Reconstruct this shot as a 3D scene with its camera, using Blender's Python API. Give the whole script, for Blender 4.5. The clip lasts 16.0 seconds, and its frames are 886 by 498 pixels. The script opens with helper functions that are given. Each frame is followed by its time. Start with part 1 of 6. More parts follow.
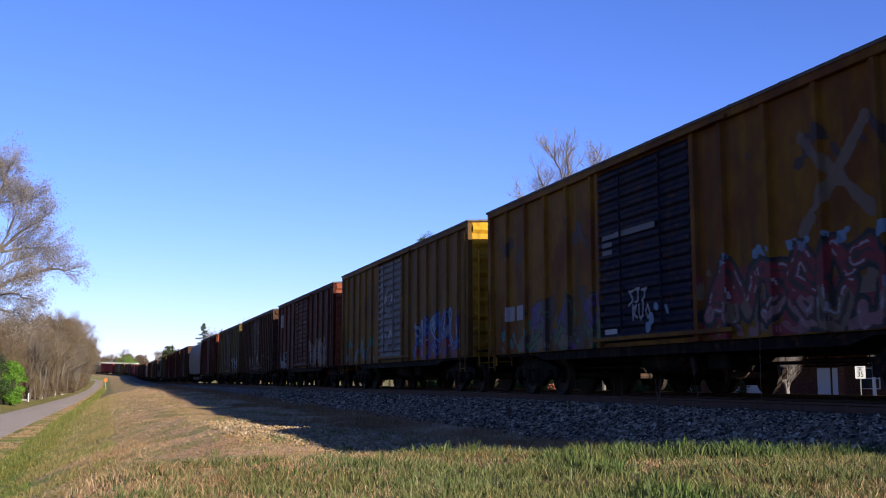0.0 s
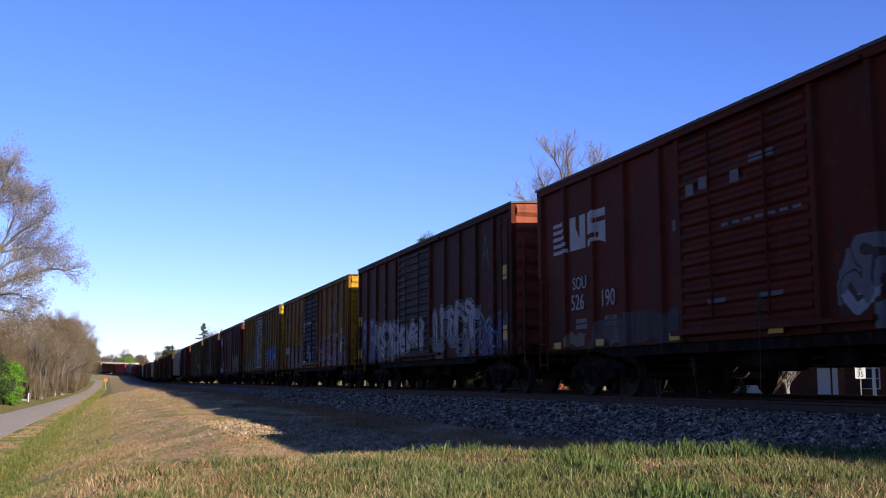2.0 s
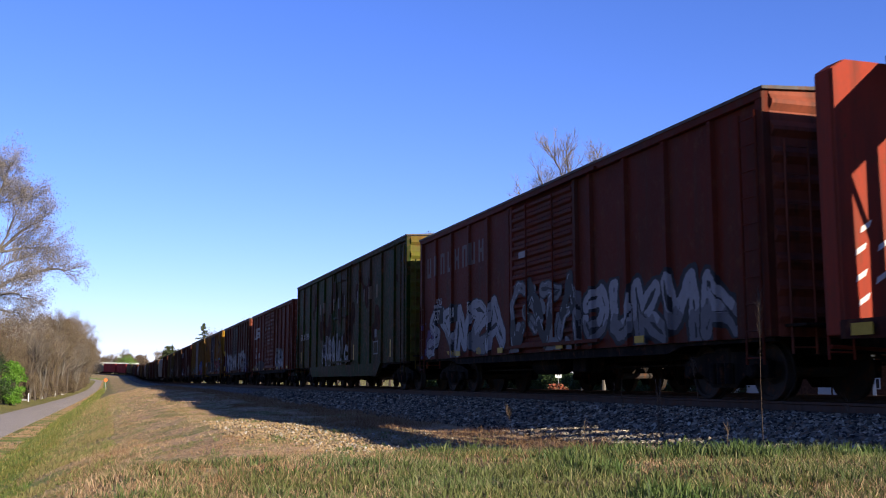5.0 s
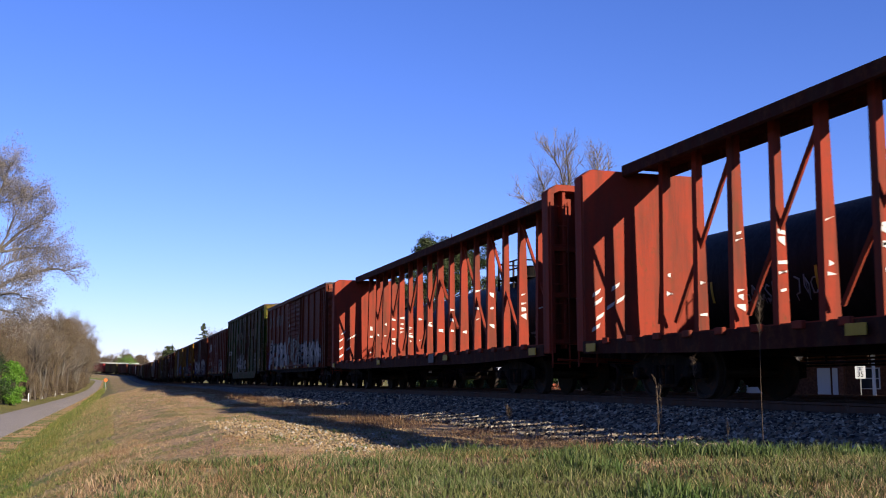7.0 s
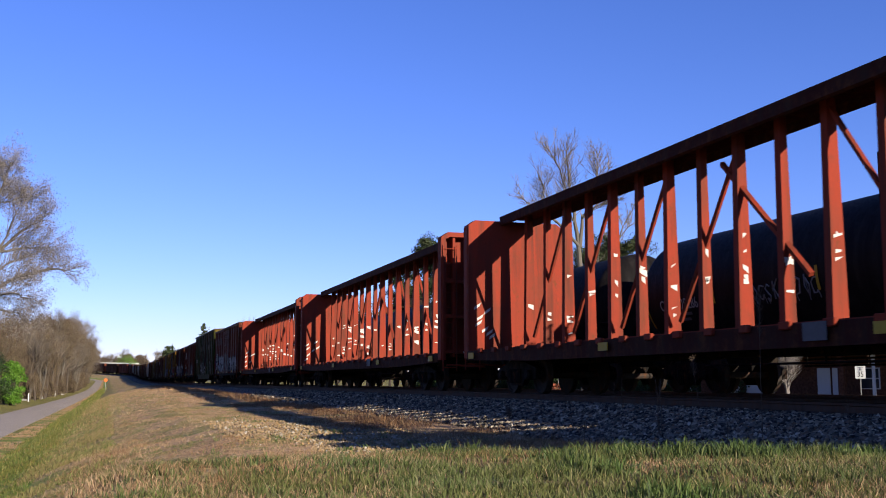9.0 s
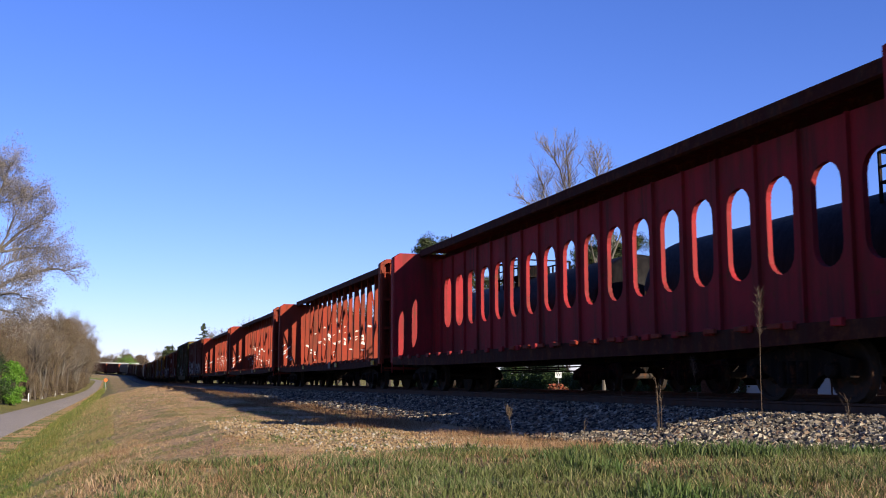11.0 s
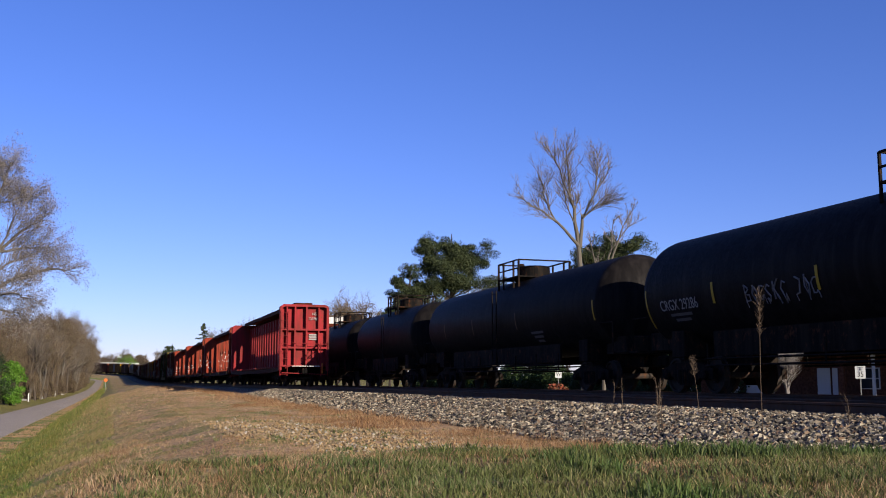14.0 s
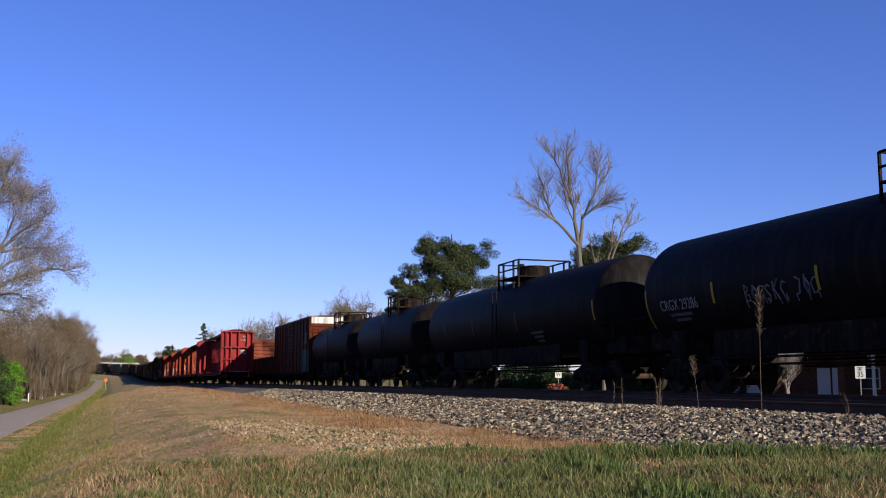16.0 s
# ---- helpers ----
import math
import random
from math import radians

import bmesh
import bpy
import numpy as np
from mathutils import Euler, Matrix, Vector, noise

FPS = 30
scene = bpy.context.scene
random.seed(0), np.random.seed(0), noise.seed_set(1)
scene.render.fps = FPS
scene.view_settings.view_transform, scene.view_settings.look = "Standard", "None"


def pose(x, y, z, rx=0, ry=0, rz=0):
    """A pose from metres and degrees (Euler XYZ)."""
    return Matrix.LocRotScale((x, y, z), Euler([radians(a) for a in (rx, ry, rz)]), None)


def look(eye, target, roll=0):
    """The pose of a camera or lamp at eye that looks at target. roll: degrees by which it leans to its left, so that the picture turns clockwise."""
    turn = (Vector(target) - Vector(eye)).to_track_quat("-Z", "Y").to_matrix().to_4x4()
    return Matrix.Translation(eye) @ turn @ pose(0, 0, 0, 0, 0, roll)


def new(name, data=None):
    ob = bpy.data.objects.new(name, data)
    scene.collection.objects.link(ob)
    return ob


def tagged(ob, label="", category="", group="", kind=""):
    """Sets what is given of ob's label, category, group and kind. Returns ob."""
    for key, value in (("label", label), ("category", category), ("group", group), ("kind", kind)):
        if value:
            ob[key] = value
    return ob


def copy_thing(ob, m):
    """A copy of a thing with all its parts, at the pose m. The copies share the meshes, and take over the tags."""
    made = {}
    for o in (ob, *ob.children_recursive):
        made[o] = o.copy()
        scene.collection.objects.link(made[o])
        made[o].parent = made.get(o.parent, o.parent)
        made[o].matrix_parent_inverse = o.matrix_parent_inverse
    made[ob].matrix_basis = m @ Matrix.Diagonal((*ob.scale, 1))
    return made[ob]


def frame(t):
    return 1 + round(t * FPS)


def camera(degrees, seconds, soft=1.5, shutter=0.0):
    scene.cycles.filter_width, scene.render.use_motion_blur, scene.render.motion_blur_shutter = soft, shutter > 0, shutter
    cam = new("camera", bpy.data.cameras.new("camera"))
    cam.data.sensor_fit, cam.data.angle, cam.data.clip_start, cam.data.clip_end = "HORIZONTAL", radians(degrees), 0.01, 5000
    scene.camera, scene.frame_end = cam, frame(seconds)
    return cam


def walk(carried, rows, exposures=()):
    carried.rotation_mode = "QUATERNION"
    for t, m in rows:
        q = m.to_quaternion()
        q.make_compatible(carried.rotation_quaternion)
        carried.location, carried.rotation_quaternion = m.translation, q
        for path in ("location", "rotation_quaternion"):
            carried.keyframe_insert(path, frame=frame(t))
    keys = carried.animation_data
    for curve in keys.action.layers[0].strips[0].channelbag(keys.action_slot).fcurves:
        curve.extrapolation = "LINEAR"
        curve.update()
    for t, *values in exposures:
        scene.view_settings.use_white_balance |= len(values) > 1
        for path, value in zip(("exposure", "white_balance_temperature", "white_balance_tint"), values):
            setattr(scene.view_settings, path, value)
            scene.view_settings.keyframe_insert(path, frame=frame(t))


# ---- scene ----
# World: y runs along the railway, x to the right of it, z = 0 on the railheads.
cam = camera(47.07, 16.0, soft=1.0, shutter=0.08)
EYE = Vector((0.0, 0.0, 0.31))
YAW, PITCH = radians(18.07), radians(7.395)
AIM = EYE + Vector((math.sin(YAW) * math.cos(PITCH), math.cos(YAW) * math.cos(PITCH), math.sin(PITCH)))
walk(cam, [(0.0, look(EYE, AIM)), (16.0, look(EYE, AIM))],
     exposures=[(0.0, 1.42), (4.0, 1.48), (6.5, 1.28), (9.0, 1.22), (11.5, 1.25), (12.0, 1.16), (13.0, 1.03), (16.0, 0.94)])

# ---- light ----
SUN_OFF, SUN_UP = radians(22), radians(18.6)      # off the railway's line; above the horizon
sun_from = Vector((math.sin(SUN_OFF) * math.cos(SUN_UP), -math.cos(SUN_OFF) * math.cos(SUN_UP), math.sin(SUN_UP)))
sun = new("sun", bpy.data.lights.new("sun", "SUN"))
sun.data.energy, sun.data.angle, sun.data.color = 5.0, radians(0.5), (1.0, 0.9, 0.74)
sun.matrix_world = look(sun_from * 100, (0, 0, 0))
world = bpy.data.worlds.new("sky")
scene.world = world
world.use_nodes = True
wn, wl = world.node_tree.nodes, world.node_tree.links
wn.clear()
sky = wn.new("ShaderNodeTexSky")
sky.sky_type, sky.sun_disc = "NISHITA", False
sky.sun_elevation, sky.sun_rotation = SUN_UP, math.atan2(sun_from.x, sun_from.y)
sky.air_density, sky.dust_density, sky.ozone_density = 1.0, 0.0, 3.0
bg = wn.new("ShaderNodeBackground")
bg.inputs["Strength"].default_value = 0.05
wo = wn.new("ShaderNodeOutputWorld")
clear = wn.new("ShaderNodeHueSaturation")          # the clear, deep blue of a dry spring day
clear.inputs["Saturation"].default_value = 1.12
tone = wn.new("ShaderNodeMix")
tone.data_type, tone.blend_type = "RGBA", "MULTIPLY"
tone.inputs["Factor"].default_value = 1.0
tone.inputs["B"].default_value = (0.93, 0.93, 1.65, 1)
wl.new(sky.outputs[0], clear.inputs["Color"])
wl.new(clear.outputs[0], tone.inputs["A"])
wl.new(tone.outputs["Result"], bg.inputs["Color"])
wl.new(bg.outputs[0], wo.inputs["Surface"])


# ---- materials ----
def base_mat(name):
    m = bpy.data.materials.new(name)
    m.use_nodes = True
    n, l = m.node_tree.nodes, m.node_tree.links
    return m, n, l, n["Principled BSDF"]


def ramp(n, l, source, stops):
    r = n.new("ShaderNodeValToRGB")
    e = r.color_ramp.elements
    while len(e) < len(stops):
        e.new(0.5)
    for k, (p, c) in zip(e, stops):
        k.position, k.color = p, (*c, 1) if len(c) == 3 else c
    l.new(source, r.inputs[0])
    return r.outputs[0]


def noise_of(n, l, scale, stretch=(1, 1, 1), detail=4, coord="Object", rough=0.6):
    tc, mp, no = n.new("ShaderNodeTexCoord"), n.new("ShaderNodeMapping"), n.new("ShaderNodeTexNoise")
    mp.inputs["Scale"].default_value = stretch
    no.inputs["Scale"].default_value, no.inputs["Detail"].default_value = scale, detail
    no.inputs["Roughness"].default_value = rough
    l.new(tc.outputs[coord], mp.inputs[0])
    l.new(mp.outputs[0], no.inputs["Vector"])
    return no.outputs["Fac"]


def mix(n, l, fac, a, b, blend="MIX"):
    m = n.new("ShaderNodeMix")
    m.data_type, m.blend_type = "RGBA", blend
    for socket, v in ((m.inputs["Factor"], fac), (m.inputs["A"], a), (m.inputs["B"], b)):
        if isinstance(v, (int, float)):
            socket.default_value = v
        elif isinstance(v, tuple):
            socket.default_value = (*v, 1)
        else:
            l.new(v, socket)
    return m.outputs["Result"]


def bump(n, l, b, height, strength=0.3, distance=0.02):
    k = n.new("ShaderNodeBump")
    k.inputs["Strength"].default_value, k.inputs["Distance"].default_value = strength, distance
    l.new(height, k.inputs["Height"])
    l.new(k.outputs[0], b.inputs["Normal"])


def paint(name, col, rust=0.35, rough=0.55, grime=(0.03, 0.022, 0.016), other=None, metal=0.0, shine=0.03, relief=0.15):
    """Weathered paint on steel: rust blotches, streaks that run down, dust."""
    m, n, l, b = base_mat(name)
    big = ramp(n, l, noise_of(n, l, 0.9, (1, 1, 0.8), 6), [(0.42, (0, 0, 0)), (0.62, (1, 1, 1))])
    streak = ramp(n, l, noise_of(n, l, 3.0, (1.5, 1.5, 0.12), 5), [(0.45, (0, 0, 0)), (0.75, (1, 1, 1))])
    fine = noise_of(n, l, 22, (1, 1, 0.6), 5)
    c = mix(n, l, fine, tuple(v * 0.72 for v in col), tuple(min(1, v * 1.18) for v in col))
    if other:
        c = mix(n, l, big, c, other)
    c = mix(n, l, streak, c, mix(n, l, 0.75, c, grime))
    spots = ramp(n, l, noise_of(n, l, 5, (1, 1, 0.7), 8, rough=0.75), [(0.62 - rust * 0.25, (0, 0, 0)), (0.72, (1, 1, 1))])
    c = mix(n, l, spots, c, (0.085, 0.032, 0.014))
    l.new(c, b.inputs["Base Color"])
    l.new(ramp(n, l, fine, [(0.3, (rough - 0.1,) * 3), (0.7, (rough + 0.2,) * 3)]), b.inputs["Roughness"])
    b.inputs["Metallic"].default_value, b.inputs["Specular IOR Level"].default_value = metal, shine
    bump(n, l, b, fine, relief, 0.01)
    return m


def plain(name, col, rough=0.6, var=0.25, scale=12, metal=0.0):
    m, n, l, b = base_mat(name)
    f = noise_of(n, l, scale, detail=5)
    c = mix(n, l, f, tuple(v * (1 - var) for v in col), tuple(min(1, v * (1 + var)) for v in col))
    l.new(c, b.inputs["Base Color"])
    b.inputs["Roughness"].default_value, b.inputs["Metallic"].default_value = rough, metal
    b.inputs["Specular IOR Level"].default_value = 0.5 if rough < 0.2 else 0.15
    bump(n, l, b, f, 0.12, 0.01)
    return m


def island_mat(name, stops, rough=0.8, world_tint=None, through_light=0.0):
    """Each loose piece takes a colour of its own from the stops."""
    m, n, l, b = base_mat(name)
    g = n.new("ShaderNodeNewGeometry")
    c = ramp(n, l, g.outputs["Random Per Island"], stops)
    if world_tint:
        f = ramp(n, l, noise_of(n, l, world_tint[0], detail=3), [(0.4, (0, 0, 0)), (0.6, (1, 1, 1))])
        c = mix(n, l, f, c, mix(n, l, 1.0, c, world_tint[1], "MULTIPLY"))
    l.new(c, b.inputs["Base Color"])
    b.inputs["Roughness"].default_value = rough
    b.inputs["Specular IOR Level"].default_value = 0.25
    if through_light:
        t, a, o = n.new("ShaderNodeBsdfTranslucent"), n.new("ShaderNodeMixShader"), n["Material Output"]
        l.new(c, t.inputs[0])
        a.inputs[0].default_value = through_light
        l.new(b.outputs[0], a.inputs[1])
        l.new(t.outputs[0], a.inputs[2])
        l.new(a.outputs[0], o.inputs[0])
    return m


def ground_mat(name, stops, scale=1.2, fine=30, relief=0.5, clods=7.0):
    """Earth and turf: broad patches, hand-sized clods and fine grain."""
    m, n, l, b = base_mat(name)
    f1, f2, f3 = noise_of(n, l, scale, detail=6, rough=0.65), noise_of(n, l, fine, detail=6, rough=0.75), noise_of(n, l, clods, detail=7, rough=0.7)
    c = ramp(n, l, f1, stops)
    k = ramp(n, l, f3, [(0.36, (0.42, 0.4, 0.38)), (0.5, (0.95, 0.95, 0.95)), (0.64, (1.35, 1.33, 1.28))])
    c = mix(n, l, 1.0, c, k, "MULTIPLY")
    c = mix(n, l, ramp(n, l, f2, [(0.3, (0.4, 0.38, 0.35)), (0.65, (1, 1, 1))]), mix(n, l, 0.55, c, (0.02, 0.016, 0.01)), c)
    l.new(c, b.inputs["Base Color"])
    b.inputs["Roughness"].default_value = 0.95
    b.inputs["Specular IOR Level"].default_value = 0.1
    both = n.new("ShaderNodeMath")
    both.operation = "ADD"
    l.new(f2, both.inputs[0])
    l.new(f3, both.inputs[1])
    bump(n, l, b, both.outputs[0], relief, 0.09)
    return m


def stone_mat(name, scale, stops):
    """Broken stone, one colour to each cell."""
    m, n, l, b = base_mat(name)
    tc, v = n.new("ShaderNodeTexCoord"), n.new("ShaderNodeTexVoronoi")
    v.inputs["Scale"].default_value = scale
    l.new(tc.outputs["Object"], v.inputs["Vector"])
    bw = n.new("ShaderNodeRGBToBW")
    l.new(v.outputs["Color"], bw.inputs[0])
    c = ramp(n, l, bw.outputs[0], stops)
    # crevice shade painted in: the colour darkens towards the gaps between stones
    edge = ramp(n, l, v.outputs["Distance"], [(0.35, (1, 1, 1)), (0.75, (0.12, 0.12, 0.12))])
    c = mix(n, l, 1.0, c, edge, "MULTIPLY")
    l.new(c, b.inputs["Base Color"])
    b.inputs["Roughness"].default_value = 0.9
    k = n.new("ShaderNodeBump")
    k.inputs["Strength"].default_value, k.inputs["Distance"].default_value, k.invert = 0.9, 0.05, True
    l.new(v.outputs["Distance"], k.inputs["Height"])
    l.new(k.outputs[0], b.inputs["Normal"])
    return m


STONES = [(0.0, (0.00873, 0.00744, 0.00588)), (0.2, (0.0291, 0.0242, 0.0185)), (0.4, (0.0795, 0.0651, 0.047)), (0.58, (0.155, 0.132, 0.0991)), (0.72, (0.121, 0.0698, 0.0386)), (0.84, (0.209, 0.172, 0.122)), (1.0, (0.359, 0.302, 0.218))]
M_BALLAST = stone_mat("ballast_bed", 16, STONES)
M_STONE = island_mat("ballast_stone", STONES, 0.85)
M_DIRT = ground_mat("dry_turf", [(0.3, (0.437, 0.295, 0.151)), (0.43, (0.37, 0.262, 0.126)), (0.54, (0.252, 0.221, 0.0756)), (0.66, (0.168, 0.197, 0.0462))], 0.7, 45, 0.25)
M_KNOLL = ground_mat("knoll_thatch", [(0.3, (0.173, 0.109, 0.0691)), (0.45, (0.15, 0.104, 0.0547)), (0.55, (0.0864, 0.0778, 0.0259)), (0.65, (0.0576, 0.0622, 0.0173))], 2.2, 90, 0.6)
M_BERM = ground_mat("berm_turf", [(0.3, (0.353, 0.23, 0.126)), (0.47, (0.378, 0.246, 0.134)), (0.55, (0.252, 0.205, 0.0798)), (0.68, (0.134, 0.148, 0.042))], 0.8, 45, 0.25)
M_DITCH = ground_mat("green_turf", [(0.3, (0.111, 0.207, 0.0298)), (0.5, (0.162, 0.252, 0.0425)), (0.62, (0.255, 0.252, 0.0765)), (0.72, (0.374, 0.27, 0.128))], 0.5, 40)
M_CLAY = ground_mat("clay_and_turf", [(0.3, (0.117, 0.158, 0.0315)), (0.42, (0.18, 0.176, 0.054)), (0.5, (0.432, 0.255, 0.117)), (0.7, (0.468, 0.299, 0.162))], 0.35, 40)
M_FIELD = ground_mat("far_turf", [(0.3, (0.14, 0.13, 0.035)), (0.5, (0.18, 0.16, 0.05)), (0.7, (0.26, 0.19, 0.09))], 0.15, 14)
M_ASPHALT = ground_mat("asphalt", [(0.3, (0.282, 0.24, 0.204)), (0.5, (0.3, 0.254, 0.216)), (0.7, (0.324, 0.274, 0.232))], 0.3, 60, 0.05, 45)
M_RAIL = paint("rail_steel", (0.07, 0.045, 0.035), 0.5, 0.6)
M_TIE = plain("creosoted_wood", (0.05, 0.04, 0.032), 0.9)
M_BLACK = paint("underframe_black", (0.0065, 0.0058, 0.0056), 0.3, 0.75)
M_WHEEL = paint("wheel_steel", (0.03, 0.025, 0.022), 0.4, 0.6)
M_WHITE = plain("white_lettering", (0.23, 0.222, 0.214), 0.6, 0.3)
M_YELLOW = plain("yellow_marking", (0.31, 0.2, 0.015), 0.5)
M_ROOF = paint("galvanised_roof", (0.077, 0.07, 0.0665), 0.5, 0.5)

# ---- the line: straight, then a bend to the left on a slight rise ----
BEND, RADIUS = 420.0, 170.0
NEAR, FAR = 10.73, 15.1                       # the middles of the two tracks


def rise(s):
    return 4.4e-5 * (min(s, 620) - 200) ** 2 + max(0, s - 620) * 0.02 if s > 200 else 0.0


def on_line(s, lat, z=0.0):
    if s <= BEND:
        return Vector((lat, s, z + rise(s)))
    a = (s - BEND) / RADIUS
    return Vector((-RADIUS + (RADIUS + lat) * math.cos(a), BEND + (RADIUS + lat) * math.sin(a), z + rise(s)))


def off_line(x, y):
    """Distance along the line and aside of it."""
    if y <= BEND or x < -RADIUS + 20:
        return y, x
    a = math.atan2(y - BEND, x + RADIUS)
    return BEND + RADIUS * a, math.hypot(x + RADIUS, y - BEND) - RADIUS


PROFILE = [(-400, -1.0), (-60, -1.6), (-22, -2.3), (-13, -2.75), (-11.2, -2.8), (-4.6, -2.82), (-3.9, -2.86), (-2.9, -2.5),
           (-0.8, -1.62), (0.6, -1.08), (2.2, -0.7), (6.4, -0.64), (6.9, -0.6), (8.85, -0.21), (9.1, -0.19), (17.4, -0.19), (19.2, -0.75), (24, -1.1), (60, -1.0), (400, -0.4)]


def draw_in(s):
    """The road draws nearer to the railway, and rises towards it, further along."""
    k = max(0.0, min(1.0, (s - 40) / 260))
    k = k * k * (3 - 2 * k)
    return 1 + 1.1 * k, 1 - 0.5 * k


def height(s, lat):
    squeeze, drop = draw_in(s)
    lat = 0.6 + (lat - 0.6) * squeeze if lat < 0.6 else lat
    z = PROFILE[-1][1]
    for (a, za), (b, zb) in zip(PROFILE, PROFILE[1:]):
        if lat <= b:
            k = max(0.0, (lat - a) / (b - a))
            z = za + (zb - za) * k
            break
    if lat < 0.6:
        z = -1.08 + (z + 1.08) * drop
    # the grassy knoll on which the camera stands
    r = math.hypot(lat - 1.5, (s - 1.5) * 0.8)
    k = max(0.0, min(1.0, (6.6 - r) / 3.6)) * max(0.0, min(1.0, (lat + 2.2) / 2.4))
    z += (max(z, -0.09) - z) * k * k * (3 - 2 * k)
    # a low grassy bank along the ballast further on
    bank = max(0.0, min(1.0, (s - 34) / 40)) * max(0.0, 1 - ((lat - 5.0) / 2.6) ** 2)
    z += 0.36 * bank
    amp = 0.03 if r < 5 else 0.0 if 6.9 < lat < 19 or -11.6 < lat < -4.3 else 0.07
    return z + rise(s) + amp * noise.noise((s * 0.35, lat * 0.5, 0)) + amp * 0.5 * noise.noise((s * 1.3, lat * 1.3, 4))


# ---- mesh building ----
class Mesh:
    def __init__(self):
        self.v, self.f, self.k = [], [], []

    def add(self, verts, faces, k=0):
        o = len(self.v)
        self.v += [tuple(p) for p in verts]
        self.f += [tuple(i + o for i in f) for f in faces]
        self.k += [k] * len(faces)
        return self

    def box(self, x0, x1, y0, y1, z0, z1, k=0, c=0.0):
        if c <= 0:
            v = [(x, y, z) for z in (z0, z1) for y in (y0, y1) for x in (x0, x1)]
            return self.add(v, [(0, 2, 3, 1), (4, 5, 7, 6), (0, 1, 5, 4), (2, 6, 7, 3), (0, 4, 6, 2), (1, 3, 7, 5)], k)
        v, idx = [], {}
        X, Y, Z = (x0, x1), (y0, y1), (z0, z1)
        for i in (0, 1):
            for j in (0, 1):
                for q in (0, 1):
                    p = [X[i], Y[j], Z[q]]
                    sg = [1 if e == 0 else -1 for e in (i, j, q)]
                    for ax in range(3):
                        w = [p[a] + (0 if a == ax else sg[a] * c) for a in range(3)]
                        idx[i, j, q, ax] = len(v)
                        v.append(tuple(w))
        f = []
        for s in (0, 1):
            ring = [(0, 0), (1, 0), (1, 1), (0, 1)]
            if s == 0:
                ring = ring[::-1]
            f.append([idx[s, a, b, 0] for a, b in ring])
            f.append([idx[b, s, a, 1] for a, b in ring])
            f.append([idx[a, b, s, 2] for a, b in ring])
        for a in (0, 1):
            for b in (0, 1):
                e1 = [idx[a, b, 0, 0], idx[a, b, 1, 0], idx[a, b, 1, 1], idx[a, b, 0, 1]]
                e2 = [idx[a, 0, b, 0], idx[a, 1, b, 0], idx[a, 1, b, 2], idx[a, 0, b, 2]]
                e3 = [idx[0, a, b, 1], idx[1, a, b, 1], idx[1, a, b, 2], idx[0, a, b, 2]]
                f += [e1 if a == b else e1[::-1], e2[::-1] if a == b else e2, e3 if a == b else e3[::-1]]
                for q in (0, 1):
                    t = [idx[a, b, q, 0], idx[a, b, q, 1], idx[a, b, q, 2]]
                    f.append(t if (a + b + q) % 2 else t[::-1])
        return self.add(v, f, k)

    def prism(self, outline, axis, a, b, k=0):
        """outline: (u, v) points; axis 'x': u = y, v = z; 'y': u = x, v = z; 'z': u = x, v = y."""
        n = len(outline)
        put = {"x": lambda u, v, w: (w, u, v), "y": lambda u, v, w: (u, w, v), "z": lambda u, v, w: (u, v, w)}[axis]
        v = [put(*p, a) for p in outline] + [put(*p, b) for p in outline]
        f = [(i, (i + 1) % n, n + (i + 1) % n, n + i) for i in range(n)]
        return self.add(v, f + [tuple(range(n))[::-1], tuple(range(n, 2 * n))], k)

    def loft(self, low, z0, high, z1, k=0):
        """Two outlines in plan, one above the other."""
        n = len(low)
        f = [(i, (i + 1) % n, n + (i + 1) % n, n + i) for i in range(n)]
        return self.add([(*p, z0) for p in low] + [(*p, z1) for p in high], f + [tuple(range(n))[::-1], tuple(range(n, 2 * n))], k)

    def tube(self, pts, r, n=6, k=0, r1=None):
        pts = [Vector(p) for p in pts]
        v, f = [], []
        for i, p in enumerate(pts):
            d = (pts[min(i + 1, len(pts) - 1)] - pts[max(i - 1, 0)]).normalized()
            u = d.cross(Vector((0.31, 0.2, 1)) if abs(d.z) < 0.9 else Vector((1, 0.2, 0))).normalized()
            w = d.cross(u)
            q = r if r1 is None else r + (r1 - r) * i / (len(pts) - 1)
            v += [p + (u * math.cos(2 * math.pi * j / n) + w * math.sin(2 * math.pi * j / n)) * q for j in range(n)]
        for i in range(len(pts) - 1):
            f += [(i * n + j, i * n + (j + 1) % n, (i + 1) * n + (j + 1) % n, (i + 1) * n + j) for j in range(n)]
        f += [tuple(range(n))[::-1], tuple(range((len(pts) - 1) * n, len(pts) * n))]
        return self.add(v, f, k)

    def lathe(self, prof, axis, at=(0, 0, 0), n=24, k=0):
        """prof: (distance along the axis, radius)."""
        put = {"x": lambda a, c, s: (a, c, s), "y": lambda a, c, s: (c, a, s), "z": lambda a, c, s: (c, s, a)}[axis]
        v, f = [], []
        for a, r in prof:
            for j in range(n):
                q = 2 * math.pi * j / n
                p = put(a, r * math.cos(q), r * math.sin(q))
                v.append((p[0] + at[0], p[1] + at[1], p[2] + at[2]))
        for i in range(len(prof) - 1):
            f += [(i * n + j, i * n + (j + 1) % n, (i + 1) * n + (j + 1) % n, (i + 1) * n + j) for j in range(n)]
        f += [tuple(range(n))[::-1], tuple(range((len(prof) - 1) * n, len(prof) * n))]
        return self.add(v, f, k)

